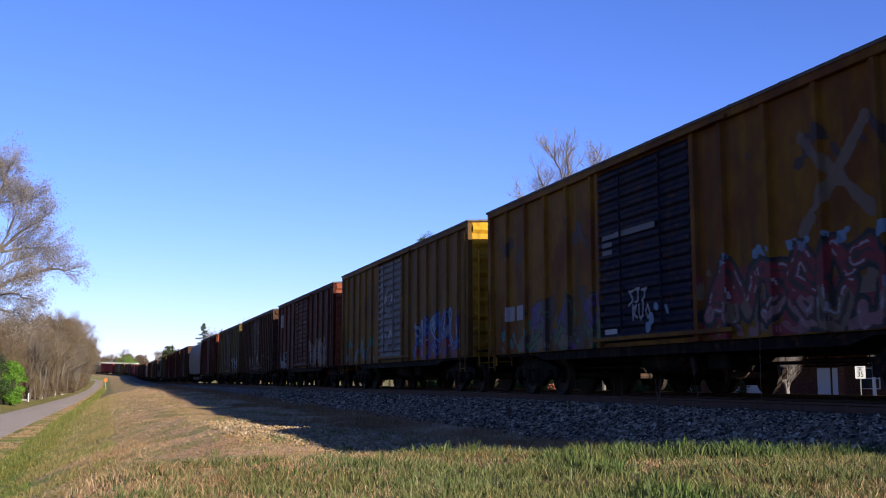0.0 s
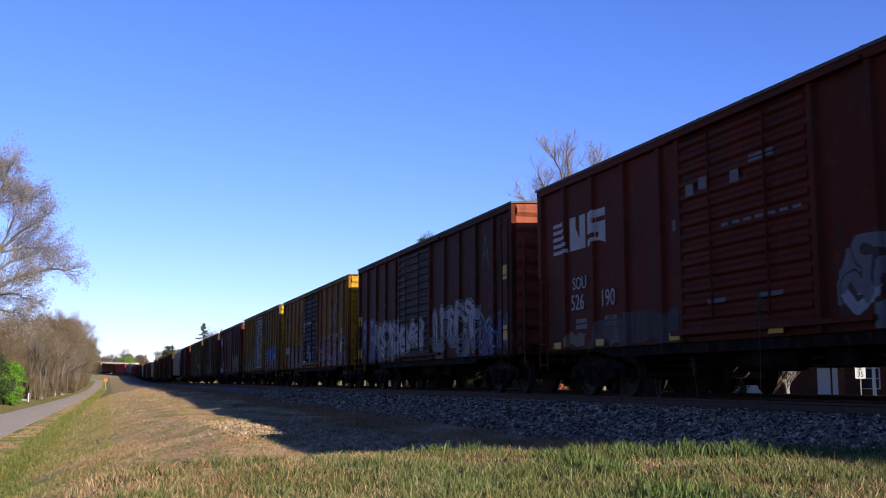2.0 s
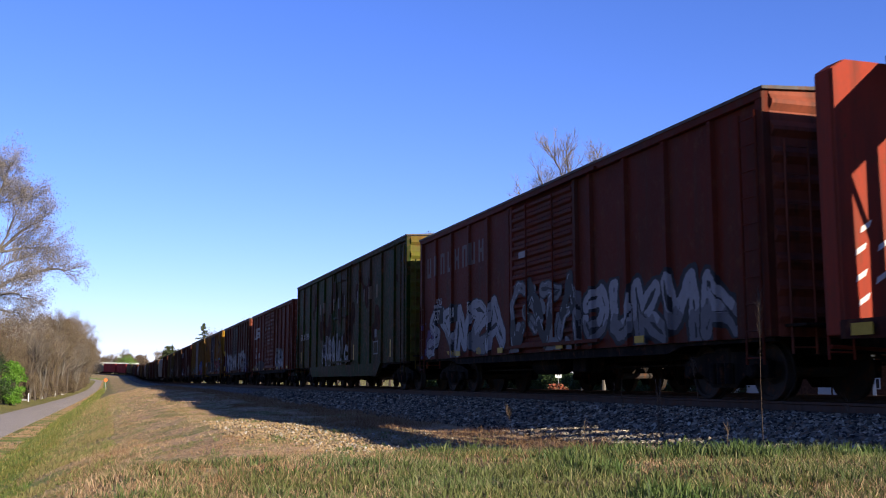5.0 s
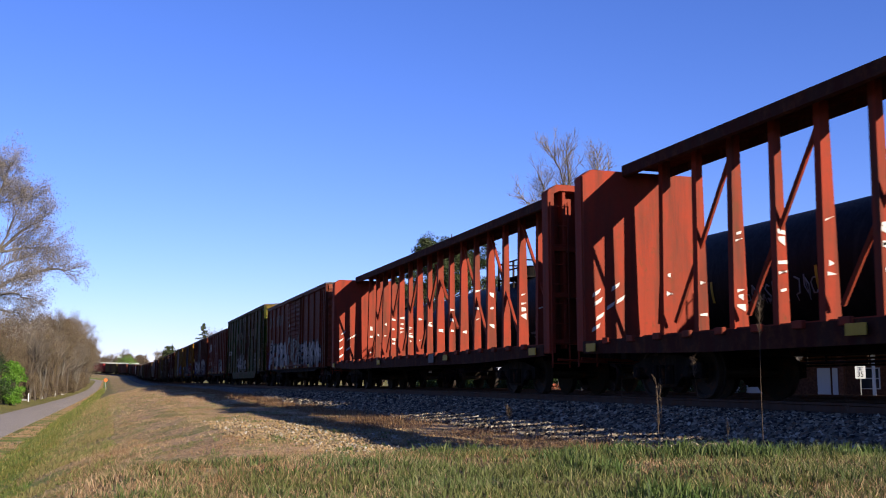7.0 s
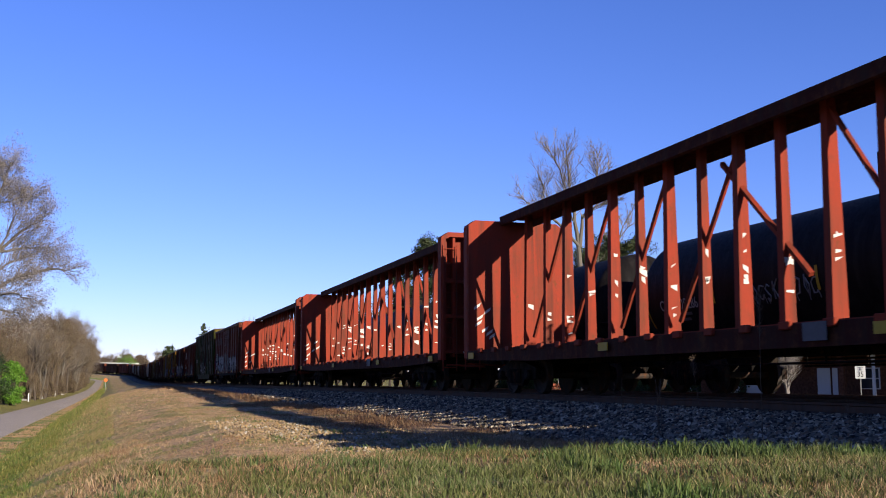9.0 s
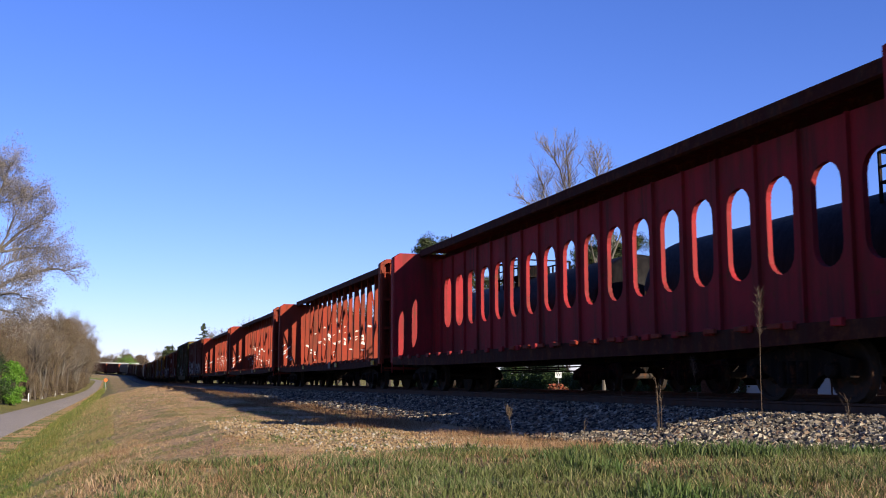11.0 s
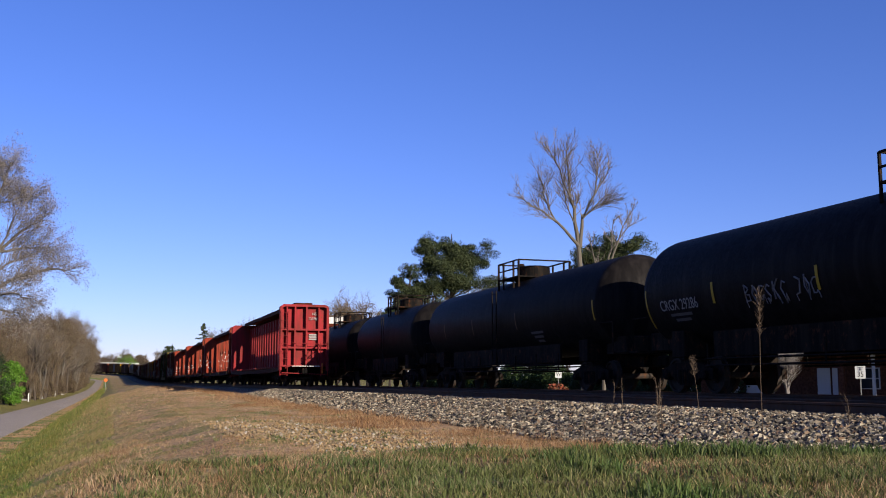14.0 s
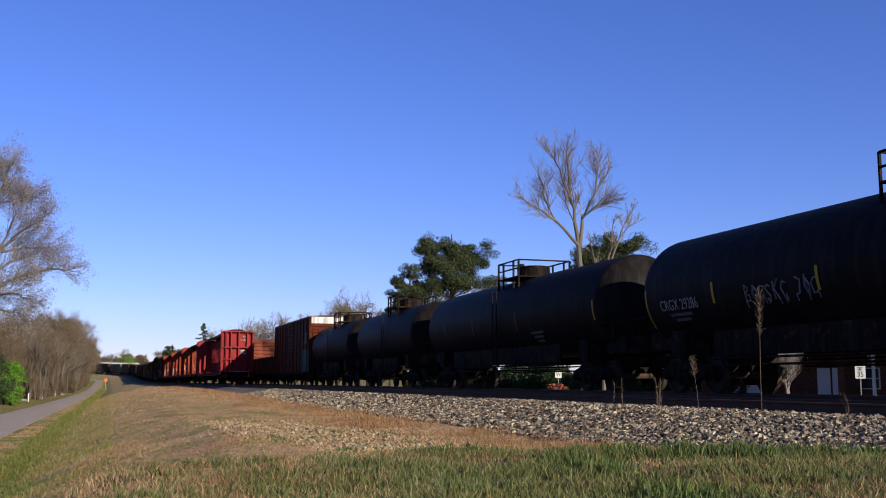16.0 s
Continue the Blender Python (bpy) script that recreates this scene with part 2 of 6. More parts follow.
    def data(self, name, materials, smooth=False):
        me = bpy.data.meshes.new(name)
        me.from_pydata(self.v, [], self.f)
        for m in materials if isinstance(materials, (list, tuple)) else [materials]:
            me.materials.append(m)
        me.polygons.foreach_set("material_index", self.k)
        if smooth:
            me.polygons.foreach_set("use_smooth", [True] * len(self.f))
        me.update()
        return me


def tidy(me):
    b = bmesh.new()
    b.from_mesh(me)
    bmesh.ops.recalc_face_normals(b, faces=b.faces)
    b.to_mesh(me)
    b.free()


def part(name, mesh, material, parent, label="", smooth=False, at=None):
    me = mesh.data(name, material, smooth)
    tidy(me)
    ob = new(name, me)
    ob.parent = parent
    if at is not None:
        ob.matrix_basis = at
    return tagged(ob, label)


def thing(name, label, category, group="", kind=""):
    return tagged(new(name), label, category, group, kind)


def smooth_by_angle(ob, degrees=35):
    me = ob.data
    b = bmesh.new()
    b.from_mesh(me)
    for f in b.faces:
        f.smooth = True
    for e in b.edges:
        if len(e.link_faces) == 2 and e.calc_face_angle(0) > radians(degrees):
            e.smooth = False
    b.to_mesh(me)
    b.free()
    return ob


# ---- ground ----
def steps(*runs):
    out = []
    for a, b, d in runs:
        n = max(1, round((b - a) / d))
        out += [a + (b - a) * i / n for i in range(n)]
    return out + [runs[-1][1]]


def build_ground():
    xs = steps((-2500, -400, 300), (-400, -200, 25), (-200, -60, 8), (-60, -13, 3), (-13, -11, 0.5), (-11, -5, 1.0), (-5, 7, 0.35), (7, 9.1, 0.3), (9.1, 18, 1.3),
               (18, 26, 1.0), (26, 60, 4), (60, 200, 20), (200, 2500, 300))
    ys = steps((-2000, -200, 300), (-200, -20, 12), (-20, -6, 2), (-6, 40, 0.5), (40, 100, 1.2), (100, 400, 5), (400, 700, 4), (700, 1200, 40), (1200, 4500, 400))
    v, f, k = [], [], []
    nx = len(xs)
    for y in ys:
        for x in xs:
            s, lat = off_line(x, y)
            v.append((x, y, height(s, max(-400, min(400, lat)))))
    for j in range(len(ys) - 1):
        for i in range(nx - 1):
            s, lat = off_line((xs[i] + xs[i + 1]) / 2, (ys[j] + ys[j + 1]) / 2)
            lat = 0.6 + (lat - 0.6) * draw_in(s)[0] if lat < 0.6 else lat
            lat += 0.35 * noise.noise((s * 0.2, lat, 7)) + (1.1 * noise.noise((s * 0.7, lat * 1.3, 8)) if lat < 3 else 0)
            f.append((j * nx + i, j * nx + i + 1, (j + 1) * nx + i + 1, (j + 1) * nx + i))
            k.append(6 if math.hypot(lat - 1.5, (s - 1.5) * 0.8) < 4.6 + 0.5 * noise.noise((s, lat, 2)) and lat > 0.5 + 0.4 * noise.noise((s, lat, 5)) else 0 if 7.0 < lat < 19 else 1 if 0.9 < lat <= 7.0 else 2 if -1.7 < lat <= 0.9 else 3 if -3.7 < lat <= -1.7 else 4 if -6 < lat <= -3.7 else 5)
    me = bpy.data.meshes.new("ground")
    me.from_pydata(v, [], f)
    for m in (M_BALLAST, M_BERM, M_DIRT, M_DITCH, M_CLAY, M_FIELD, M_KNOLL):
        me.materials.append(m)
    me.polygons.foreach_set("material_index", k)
    me.polygons.foreach_set("use_smooth", [True] * len(f))
    tagged(new("ground", me), "grassy embankment with a stone ballast bed", "ground", kind="structure")


build_ground()


def ribbon(name, section, s0, s1, step, material, label, category, kind="structure"):
    """A length of constant section along the line; section: (aside, up) points, closed."""
    m, n = Mesh(), len(section)
    ss = steps((s0, s1, step))
    v = [on_line(s, *p) for s in ss for p in section]
    f = [(i * n + j, i * n + (j + 1) % n, (i + 1) * n + (j + 1) % n, (i + 1) * n + j) for i in range(len(ss) - 1) for j in range(n)]
    m.add(v, f + [tuple(range(n)), tuple(range((len(ss) - 1) * n, len(ss) * n))])
    me = m.data(name, material)
    tidy(me)
    return tagged(new(name, me), label, category, kind=kind)


def build_road():
    m, ss = Mesh(), steps((-60, 640, 4))
    for s in ss:
        squeeze, drop = draw_in(s)
        for lat, z in ((-10.5, -2.77), (-9.3, -2.72), (-8, -2.69), (-6.8, -2.72), (-5.6, -2.77), (-5.6, -2.98), (-10.5, -2.98)):
            m.v.append(tuple(on_line(s, 0.6 + (lat - 0.6) / squeeze, -1.08 + (z + 1.08) * drop)))
    for i in range(len(ss) - 1):
        for j in range(7):
            m.f.append((i * 7 + j, i * 7 + (j + 1) % 7, (i + 1) * 7 + (j + 1) % 7, (i + 1) * 7 + j))
            m.k.append(0)
    me = m.data("road", M_ASPHALT)
    tidy(me)
    tagged(new("road", me), "worn grey asphalt road beside the embankment", "road", kind="structure")


build_road()
for mid in (NEAR, FAR):
    for side in (-1, 1):
        c = mid + side * 0.755
        ribbon("rail", [(c - 0.07, -0.172), (c - 0.07, -0.155), (c - 0.012, -0.135), (c - 0.012, -0.045), (c - 0.036, -0.035), (c - 0.036, -0.004), (c - 0.028, 0),
                        (c + 0.028, 0), (c + 0.036, -0.004), (c + 0.036, -0.035), (c + 0.012, -0.045), (c + 0.012, -0.135), (c + 0.07, -0.155), (c + 0.07, -0.172)],
               -120, 640, 8, M_RAIL, "rusty steel rail on the ballast", "rail")


def build_ties():
    """Wooden ties; the near ones singly, the rest in one piece."""
    rails = [o for o in scene.collection.objects if o.name.startswith("rail")]
    one = Mesh().box(-1.28, 1.28, -0.115, 0.115, -0.36, -0.174, c=0.012).data("tie", M_TIE)
    tidy(one)
    for mid, rail in ((NEAR, rails[0]), (FAR, rails[2])):
        for i in range(110):
            ob = new("tie", one)
            ob.parent = rail
            ob.matrix_basis = pose(mid + 0.02 * math.sin(i * 5.1), -5 + i * 0.52, 0, 0, 0, 1.2 * math.sin(i * 3.3))
        m = Mesh()
        for i in range(110, 900):
            p, q = on_line(-5 + i * 0.52, mid), on_line(-4.9 + i * 0.52, mid)
            d = (q - p).normalized()
            e = Vector((d.y, -d.x, 0))
            c = p + Vector((0, 0, -0.174))
            m.add([c + e * a + d * b + Vector((0, 0, h)) for h in (-0.15, 0) for b in (-0.115, 0.115) for a in (-1.28, 1.28)],
                  [(0, 2, 3, 1), (4, 5, 7, 6), (0, 1, 5, 4), (2, 6, 7, 3), (0, 4, 6, 2), (1, 3, 7, 5)])
        ob = new("distant_ties", m.data("distant_ties", M_TIE))
        ob.parent = rail
        tagged(ob, kind="stuff")


build_ties()


# ---- rolling stock: each car has its middle at the origin, rails at z = 0, its front towards +y ----
def truck(parent, y):
    """A two-axle truck with cast side frames."""
    m = Mesh()
    for sx in (-1, 1):
        x0, x1 = sorted((sx * 0.93, sx * 1.07))
        m.prism([(-1.2, 0.36), (-1.2, 0.62), (-0.95, 0.68), (-0.5, 0.78), (0.5, 0.78), (0.95, 0.68), (1.2, 0.62), (1.2, 0.36), (0.98, 0.36), (0.9, 0.5),
                 (0.5, 0.34), (0.35, 0.2), (-0.35, 0.2), (-0.5, 0.34), (-0.9, 0.5), (-0.98, 0.36)], "x", x0, x1)
        for q in (-0.22, 0, 0.22):
            m.lathe([(0.26, 0.09), (0.6, 0.09)], "z", (sx * 1.1, q, 0), 8)
        for q in (-0.89, 0.89):
            m.lathe([(0.95, 0.12), (1.16, 0.12), (1.2, 0.08)] if sx > 0 else [(-0.95, 0.12), (-1.16, 0.12), (-1.2, 0.08)], "x", (0, q, 0.457), 10)
    m.box(-1.1, 1.1, -0.22, 0.22, 0.5, 0.86, c=0.03)
    t = part("truck", m, M_BLACK, parent, "black cast steel truck", at=pose(0, y, 0))
    for q in (-0.89, 0.89):
        w = Mesh()
        for sx in (-1, 1):
            pr = [(0.68, 0.485), (0.71, 0.485), (0.715, 0.457), (0.82, 0.452), (0.825, 0.4), (0.78, 0.38), (0.76, 0.2), (0.84, 0.15), (0.84, 0.09)]
            w.lathe([(0.68, 0.09)] + [(a, r) for a, r in pr] if sx > 0 else [(-0.68, 0.09)] + [(-a, r) for a, r in pr], "x", (0, 0, 0), 22)
        w.lathe([(-0.95, 0.085), (0.95, 0.085)], "x", (0, 0, 0), 10)
        part("wheelset", w, M_WHEEL, t, "worn steel wheels on an axle", smooth=False, at=pose(0, q, 0.457))


def coupler(parent, y, sgn):
    m = Mesh()
    a, b = sorted((y, y + sgn * 0.62))
    m.box(-0.11, 0.11, a, b, 0.76, 0.98, c=0.02)
    a, b = sorted((y + sgn * 0.5, y + sgn * 0.8))
    m.box(-0.18, 0.12, a, b, 0.7, 1.03, c=0.05)
    m.tube([(0.3, y, 0.75), (0.34, y + sgn * 0.4, 0.45), (0.2, y + sgn * 0.75, 0.42)], 0.03)
    part("coupler", m, M_BLACK, parent, "black knuckle coupler with air hose")


def ladder(parent, x, y, z0, z1, material, w=0.42, along="y", n=None):
    m = Mesh()
    n = n or max(2, round((z1 - z0) / 0.4))
    d = (lambda q, z: (x, y + q, z)) if along == "y" else (lambda q, z: (x + q, y, z))
    for q in (-w / 2, w / 2):
        m.tube([d(q, z0), d(q, z1)], 0.022, 5)
    for i in range(n):
        z = z0 + 0.1 + (z1 - z0 - 0.2) * i / max(1, n - 1)
        m.tube([d(-w / 2, z), d(w / 2, z)], 0.014, 5)
    return part("ladder", m, material, parent)


def underframe(parent, half, z0=0.82, deep=True, trucks=None):
    u = part("underframe", Mesh().box(-0.3, 0.3, -half, half, 0.72, 1.04), M_BLACK, parent, "black steel underframe with brake gear")
    for q in (-0.55, -0.25, 0.0, 0.25, 0.55):
        part("cross_bearer", Mesh().box(-1.38, 1.38, q * half - 0.06, q * half + 0.06, 0.8, 1.05), M_BLACK, u)
    if deep:
        part("air_reservoir", Mesh().lathe([(-0.75, 0.16), (-0.7, 0.22), (0.7, 0.22), (0.75, 0.16)], "y", (-0.75, 0.6, 0.68), 12), M_BLACK, u)
        part("brake_valve", Mesh().box(-0.95, -0.5, -1.6, -0.9, 0.5, 0.85, c=0.03), M_BLACK, u)
        part("brake_rod", Mesh().tube([(-0.5, -half * 0.7, 0.6), (-0.5, half * 0.7, 0.6)], 0.025, 5), M_BLACK, u)
    tr = trucks if trucks is not None else half - 1.95
    truck(parent, -tr)
    truck(parent, tr)
    coupler(parent, half, 1)
    coupler(parent, -half, -1)


RIBS = {}


def boxcar(label, half, top, side, door, roof, door_at=0.0, door_w=3.05, ribs=12, end=None, skirt=False, rib_w=0.10, corrugated=True, sill=0.84, group="cars of the passing train"):
    car = thing("boxcar", label, "boxcar", group)
    # end walls take lighter paints that have the sunlight in their colour
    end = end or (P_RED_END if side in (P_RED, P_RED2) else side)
    floor, eave = 1.06, top + 0.0
    top = top + 0.13
    d0, d1 = door_at - door_w / 2, door_at + door_w / 2
    for sx in (-1, 1):
        # one folded sheet: panels, ribs, corner posts and door posts
        marks = [(-half + 0.09, 0.09, 1.53), (half - 0.09, 0.09, 1.53), (d0 - 0.07, 0.06, 1.53), (d1 + 0.07, 0.06, 1.53)]
        marks += [(-half + 2 * half * i / ribs, rib_w / 2, 1.52) for i in range(1, ribs) if not d0 - 0.25 < -half + 2 * half * i / ribs < d1 + 0.25]
        RIBS[car.name] = (sorted(marks), d0, d1)
        outline = [(sx * 1.40, half), (sx * 1.40, -half)]
        for y, w, x in sorted(marks):
            outline += [(sx * 1.45, max(-half, y - w - 0.035)), (sx * x, max(-half, y - w)), (sx * x, min(half, y + w)), (sx * 1.45, min(half, y + w + 0.035))]
        part("side_wall", Mesh().prism(outline, "z", floor - 0.1, eave - 0.14), side, car)
        a, b = sorted((sx * 1.41, sx * 1.54))
        part("top_plate", Mesh().box(a, b, -half, half, eave - 0.15, eave, c=0.012), side, car)
        a2, b2 = sorted((sx * 1.3, sx * 1.39))
        m = Mesh().prism([(-half + 0.1, floor), (-half + 0.1, floor - 0.16), (-half + 2.7, floor - 0.16), (-half + 3.2, sill - 0.06), (half - 3.2, sill - 0.06), (half - 2.7, floor - 0.16), (half - 0.1, floor - 0.16), (half - 0.1, floor)], "x", a2, b2)
        part("side_sill", m, M_BLACK, car, "black side sill under the body")
        if skirt:
            a, b = sorted((sx * 1.38, sx * 1.50))
            part("skirt", Mesh().prism([(-half * 0.66, floor - 0.1), (-half * 0.6, 0.5), (half * 0.6, 0.5), (half * 0.66, floor - 0.1)], "x", a, b), side, car, "mottled green belly panel")
        n = 15 if corrugated else 5
        z0, z1 = floor - 0.02, eave - 0.18
        outline = [(sx * 1.455, z1), (sx * 1.455, z0)]
        for i in range(n):
            z = z0 + (z1 - z0) * (i + 0.5) / n
            outline += [(sx * 1.49, z - 0.085), (sx * 1.535, z - 0.04), (sx * 1.535, z + 0.03), (sx * 1.49, z + 0.075)]
        dr = part("door", Mesh().prism(outline, "y", d0 + 0.02, d1 - 0.02), door, car, "ribbed sliding door")
        for q in (0.28, 0.72):
            part("locking_rod", Mesh().tube([(sx * 1.565, d0 + door_w * q, floor + 0.2), (sx * 1.565, d0 + door_w * q, eave - 0.25)], 0.02, 5), door, dr)
        a, b = sorted((sx * 1.52, sx * 1.6))
        for z in (floor + 0.05, eave - 0.12):
            part("door_rail", Mesh().box(a, b, d0 - 1.2, d1 + 0.3, z - 0.035, z + 0.035), side, car)
    for sy in (-1, 1):
        n = 9
        outline = [(sy * (half - 0.06), eave + 0.03), (sy * (half - 0.06), floor - 0.1), (sy * half, floor - 0.1)]
        for i in range(n):
            z = floor + 0.22 + (eave - floor - 0.42) * i / (n - 1)
            outline += [(sy * half, z - 0.13), (sy * (half + 0.075), z - 0.03), (sy * (half + 0.075), z + 0.03), (sy * half, z + 0.13)]
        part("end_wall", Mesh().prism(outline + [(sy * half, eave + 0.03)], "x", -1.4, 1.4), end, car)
        ladder(car, -1.57, sy * (half - 0.35), 0.55, eave - 0.3 if sy < 0 else 2.6, side)
        ladder(car, -1.05, sy * (half + 0.13), 0.7, eave - 0.8 if sy < 0 else 2.6, end, along="x")
        a, b = sorted((sy * (half + 0.02), sy * (half + 0.5)))
        part("crossover_platform", Mesh().box(-1.3, 1.3, a, b, 1.1, 1.14), M_BLACK, car)
    m = Mesh()
    m.prism([(-1.56, eave - 0.02), (-1.56, eave + 0.03), (0, top), (1.56, eave + 0.03), (1.56, eave - 0.02), (0, top - 0.06)], "y", -half - 0.06, half + 0.06)
    for i in range(13):
        y = -half + 0.25 + (2 * half - 0.5) * i / 12
        m.prism([(-1.5, eave + 0.03), (-1.5, eave + 0.065), (0, top + 0.04), (1.5, eave + 0.065), (1.5, eave + 0.03), (0, top - 0.02)], "y", y - 0.05, y + 0.05)
    part("roof", m, roof, car)
    m = Mesh()
    m.lathe([(-half - 0.2, 0.26), (-half - 0.17, 0.28), (-half - 0.14, 0.26)], "y", (0.55, 0, 2.5), 16)
    m.tube([(0.55, -half, 2.5), (0.55, -half - 0.2, 2.5)], 0.03)
    part("brake_wheel", m, M_BLACK, car)
    underframe(car, half)
    return car


def centerbeam(label, half, top, red, diag=True):
    """Flat car with bulkheads and an open truss along its middle."""
    car = thing("centerbeam_car", label, "flat car", "cars of the passing train")
    deck = 1.12
    m = Mesh()
    m.box(-1.45, 1.45, -half, half, deck - 0.06, deck)
    for sx in (-1, 1):
        a, b = sorted((sx * 1.36, sx * 1.46))
        m.prism([(-half, deck - 0.02), (half, deck - 0.02), (half, deck - 0.25), (half - 4.4, deck - 0.34), (-half + 4.4, deck - 0.34), (-half, deck - 0.25)], "x", a, b)
    # the deck's shade is put into its paint, darker than the car's red
    deck_part = part("deck", m, P_RED_SHADED, car, "steel deck with shade painted in as dark red")
    for sx in (-1, 1):
        for i in range(22):
            y = -half + 1.1 + (2 * half - 2.2) * i / 21
            a2, b2 = sorted((sx * 1.44, sx * 1.52))
            part("strap_anchor", Mesh().box(a2, b2, y - 0.12, y + 0.12, deck - 0.08, deck + 0.04, c=0.012), red, deck_part)
    for sy in (-1, 1):
        m = Mesh()
        a, b = sorted((sy * (half - 0.07), sy * (half - 0.02)))
        m.prism([(-1.43, deck), (-1.43, top - 0.14), (-1.22, top), (1.22, top), (1.43, top - 0.14), (1.43, deck)], "y", a, b)
        a, b = sorted((sy * (half - 0.02), sy * (half + 0.3)))
        panel = part("bulkhead", m, red, car)
        for x in (-1.37, 1.37):
            part("corner_post", Mesh().box(x - 0.08, x + 0.08, a, b, deck - 0.2, top - 0.16, c=0.012), red, panel)
        m = Mesh().prism([(-1.43, top - 0.26), (-1.43, top - 0.13), (-1.22, top + 0.01), (1.22, top + 0.01), (1.43, top - 0.13), (1.43, top - 0.26), (1.15, top - 0.13), (-1.15, top - 0.13)], "y", a, b)
        part("top_rail", m, red, panel)
        for x in (-0.55, 0.12):
            part("upright", Mesh().box(x - 0.05, x + 0.05, a, b, deck - 0.1, top - 0.12, c=0.01), red, panel)
        for x in (-1.02, 0.85):
            a2, b2 = (a + 0.06, b) if sy < 0 else (a, b - 0.06)
            part("upright", Mesh().box(x - 0.04, x + 0.04, a2, b2, deck - 0.1, top - 0.12, c=0.01), red, panel)
        for z in (deck + 0.05, deck + 1.1, deck + 2.15):
            a2, b2 = (a + 0.02, b) if sy < 0 else (a, b - 0.02)
            part("cross_rail", Mesh().box(-1.43, 1.43, a2, b2, z - 0.05, z + 0.06, c=0.01), red, panel)
        ladder(car, -1.18, sy * (half + 0.33), 0.6, top - 0.4, red, along="x", n=9)
        ladder(car, 1.18, sy * (half + 0.33), 0.6, 2.6, red, along="x", n=5)
        part("grab_iron", Mesh().tube([(-0.8, sy * (half + 0.3), deck + 1.35), (-0.7, sy * (half + 0.38), deck + 1.38), (1.3, sy * (half + 0.38), deck + 1.3), (1.4, sy * (half + 0.3), deck + 1.25)], 0.018, 5), red, car)
        part("coupler_lever", Mesh().tube([(-1.3, sy * (half + 0.4), 0.78), (1.2, sy * (half + 0.44), 0.68)], 0.03, 6), red, car)
        m = Mesh()
        a, b = sorted((sy * (half + 0.3), sy * (half + 0.7)))
        m.box(-0.75, 0.85, a, b, deck + 0.02, deck + 0.06)
        part("platform", m, M_PLATFORM, car, "bare metal walkway plate")
    # the chord's near side lies in shade; the dark colour holds it
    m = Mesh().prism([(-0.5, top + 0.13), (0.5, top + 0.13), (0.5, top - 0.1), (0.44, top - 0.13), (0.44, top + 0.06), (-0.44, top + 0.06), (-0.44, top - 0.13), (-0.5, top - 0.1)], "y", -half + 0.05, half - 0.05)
    part("top_chord", m, P_RED_SHADED, car, "channel along the truss top, painted shade-dark red")
    bays = 17
    d = (2 * half - 2.0) / bays
    for i in range(bays + 1 if diag else 0):
        y = -half + 1.0 + d * i
        w0, w1 = (0.15, 0.085) if i % 2 else (0.115, 0.065)
        foot, head = ([(-w, y - 0.02), (w, y - 0.02), (w, y + 0.14), (w - 0.03, y + 0.14), (w - 0.03, y + 0.02), (0.03 - w, y + 0.02), (0.03 - w, y + 0.14), (-w, y + 0.14)] for w in (w0, w1))
        m = Mesh().loft(foot, deck + 0.02, head, top + 0.05)
        post = part("post", m, red, car)
        part("foot_plate", Mesh().box(-w0 - 0.25, w0 + 0.25, y - 0.1, y + 0.16, deck, deck + 0.06, c=0.015), red, post)
    if diag:
        for i in range(0, bays + 1):
            y = -half + 1.0 + d * i
            if i % 2 == 0:
                continue
            way = -1 if y < 0 else 1
            end = max(-half + 0.6, min(half - 0.6, y + way * d * 1.8))
            m = Mesh().tube([(0, y, top - 0.12), (0, end, deck + 0.35)], 0.05, 4)
            part("brace", m, red, car)
        part("brace", Mesh().tube([(0, 1.2, top - 0.4), (0, -1.2, deck + 0.9)], 0.06, 4), red, car)
        part("lower_rail", Mesh().box(-0.1, 0.1, -half + 0.1, half - 0.1, deck, deck + 0.14), red, car)
    underframe(car, half, deep=False, trucks=half - 2.6)
    return car


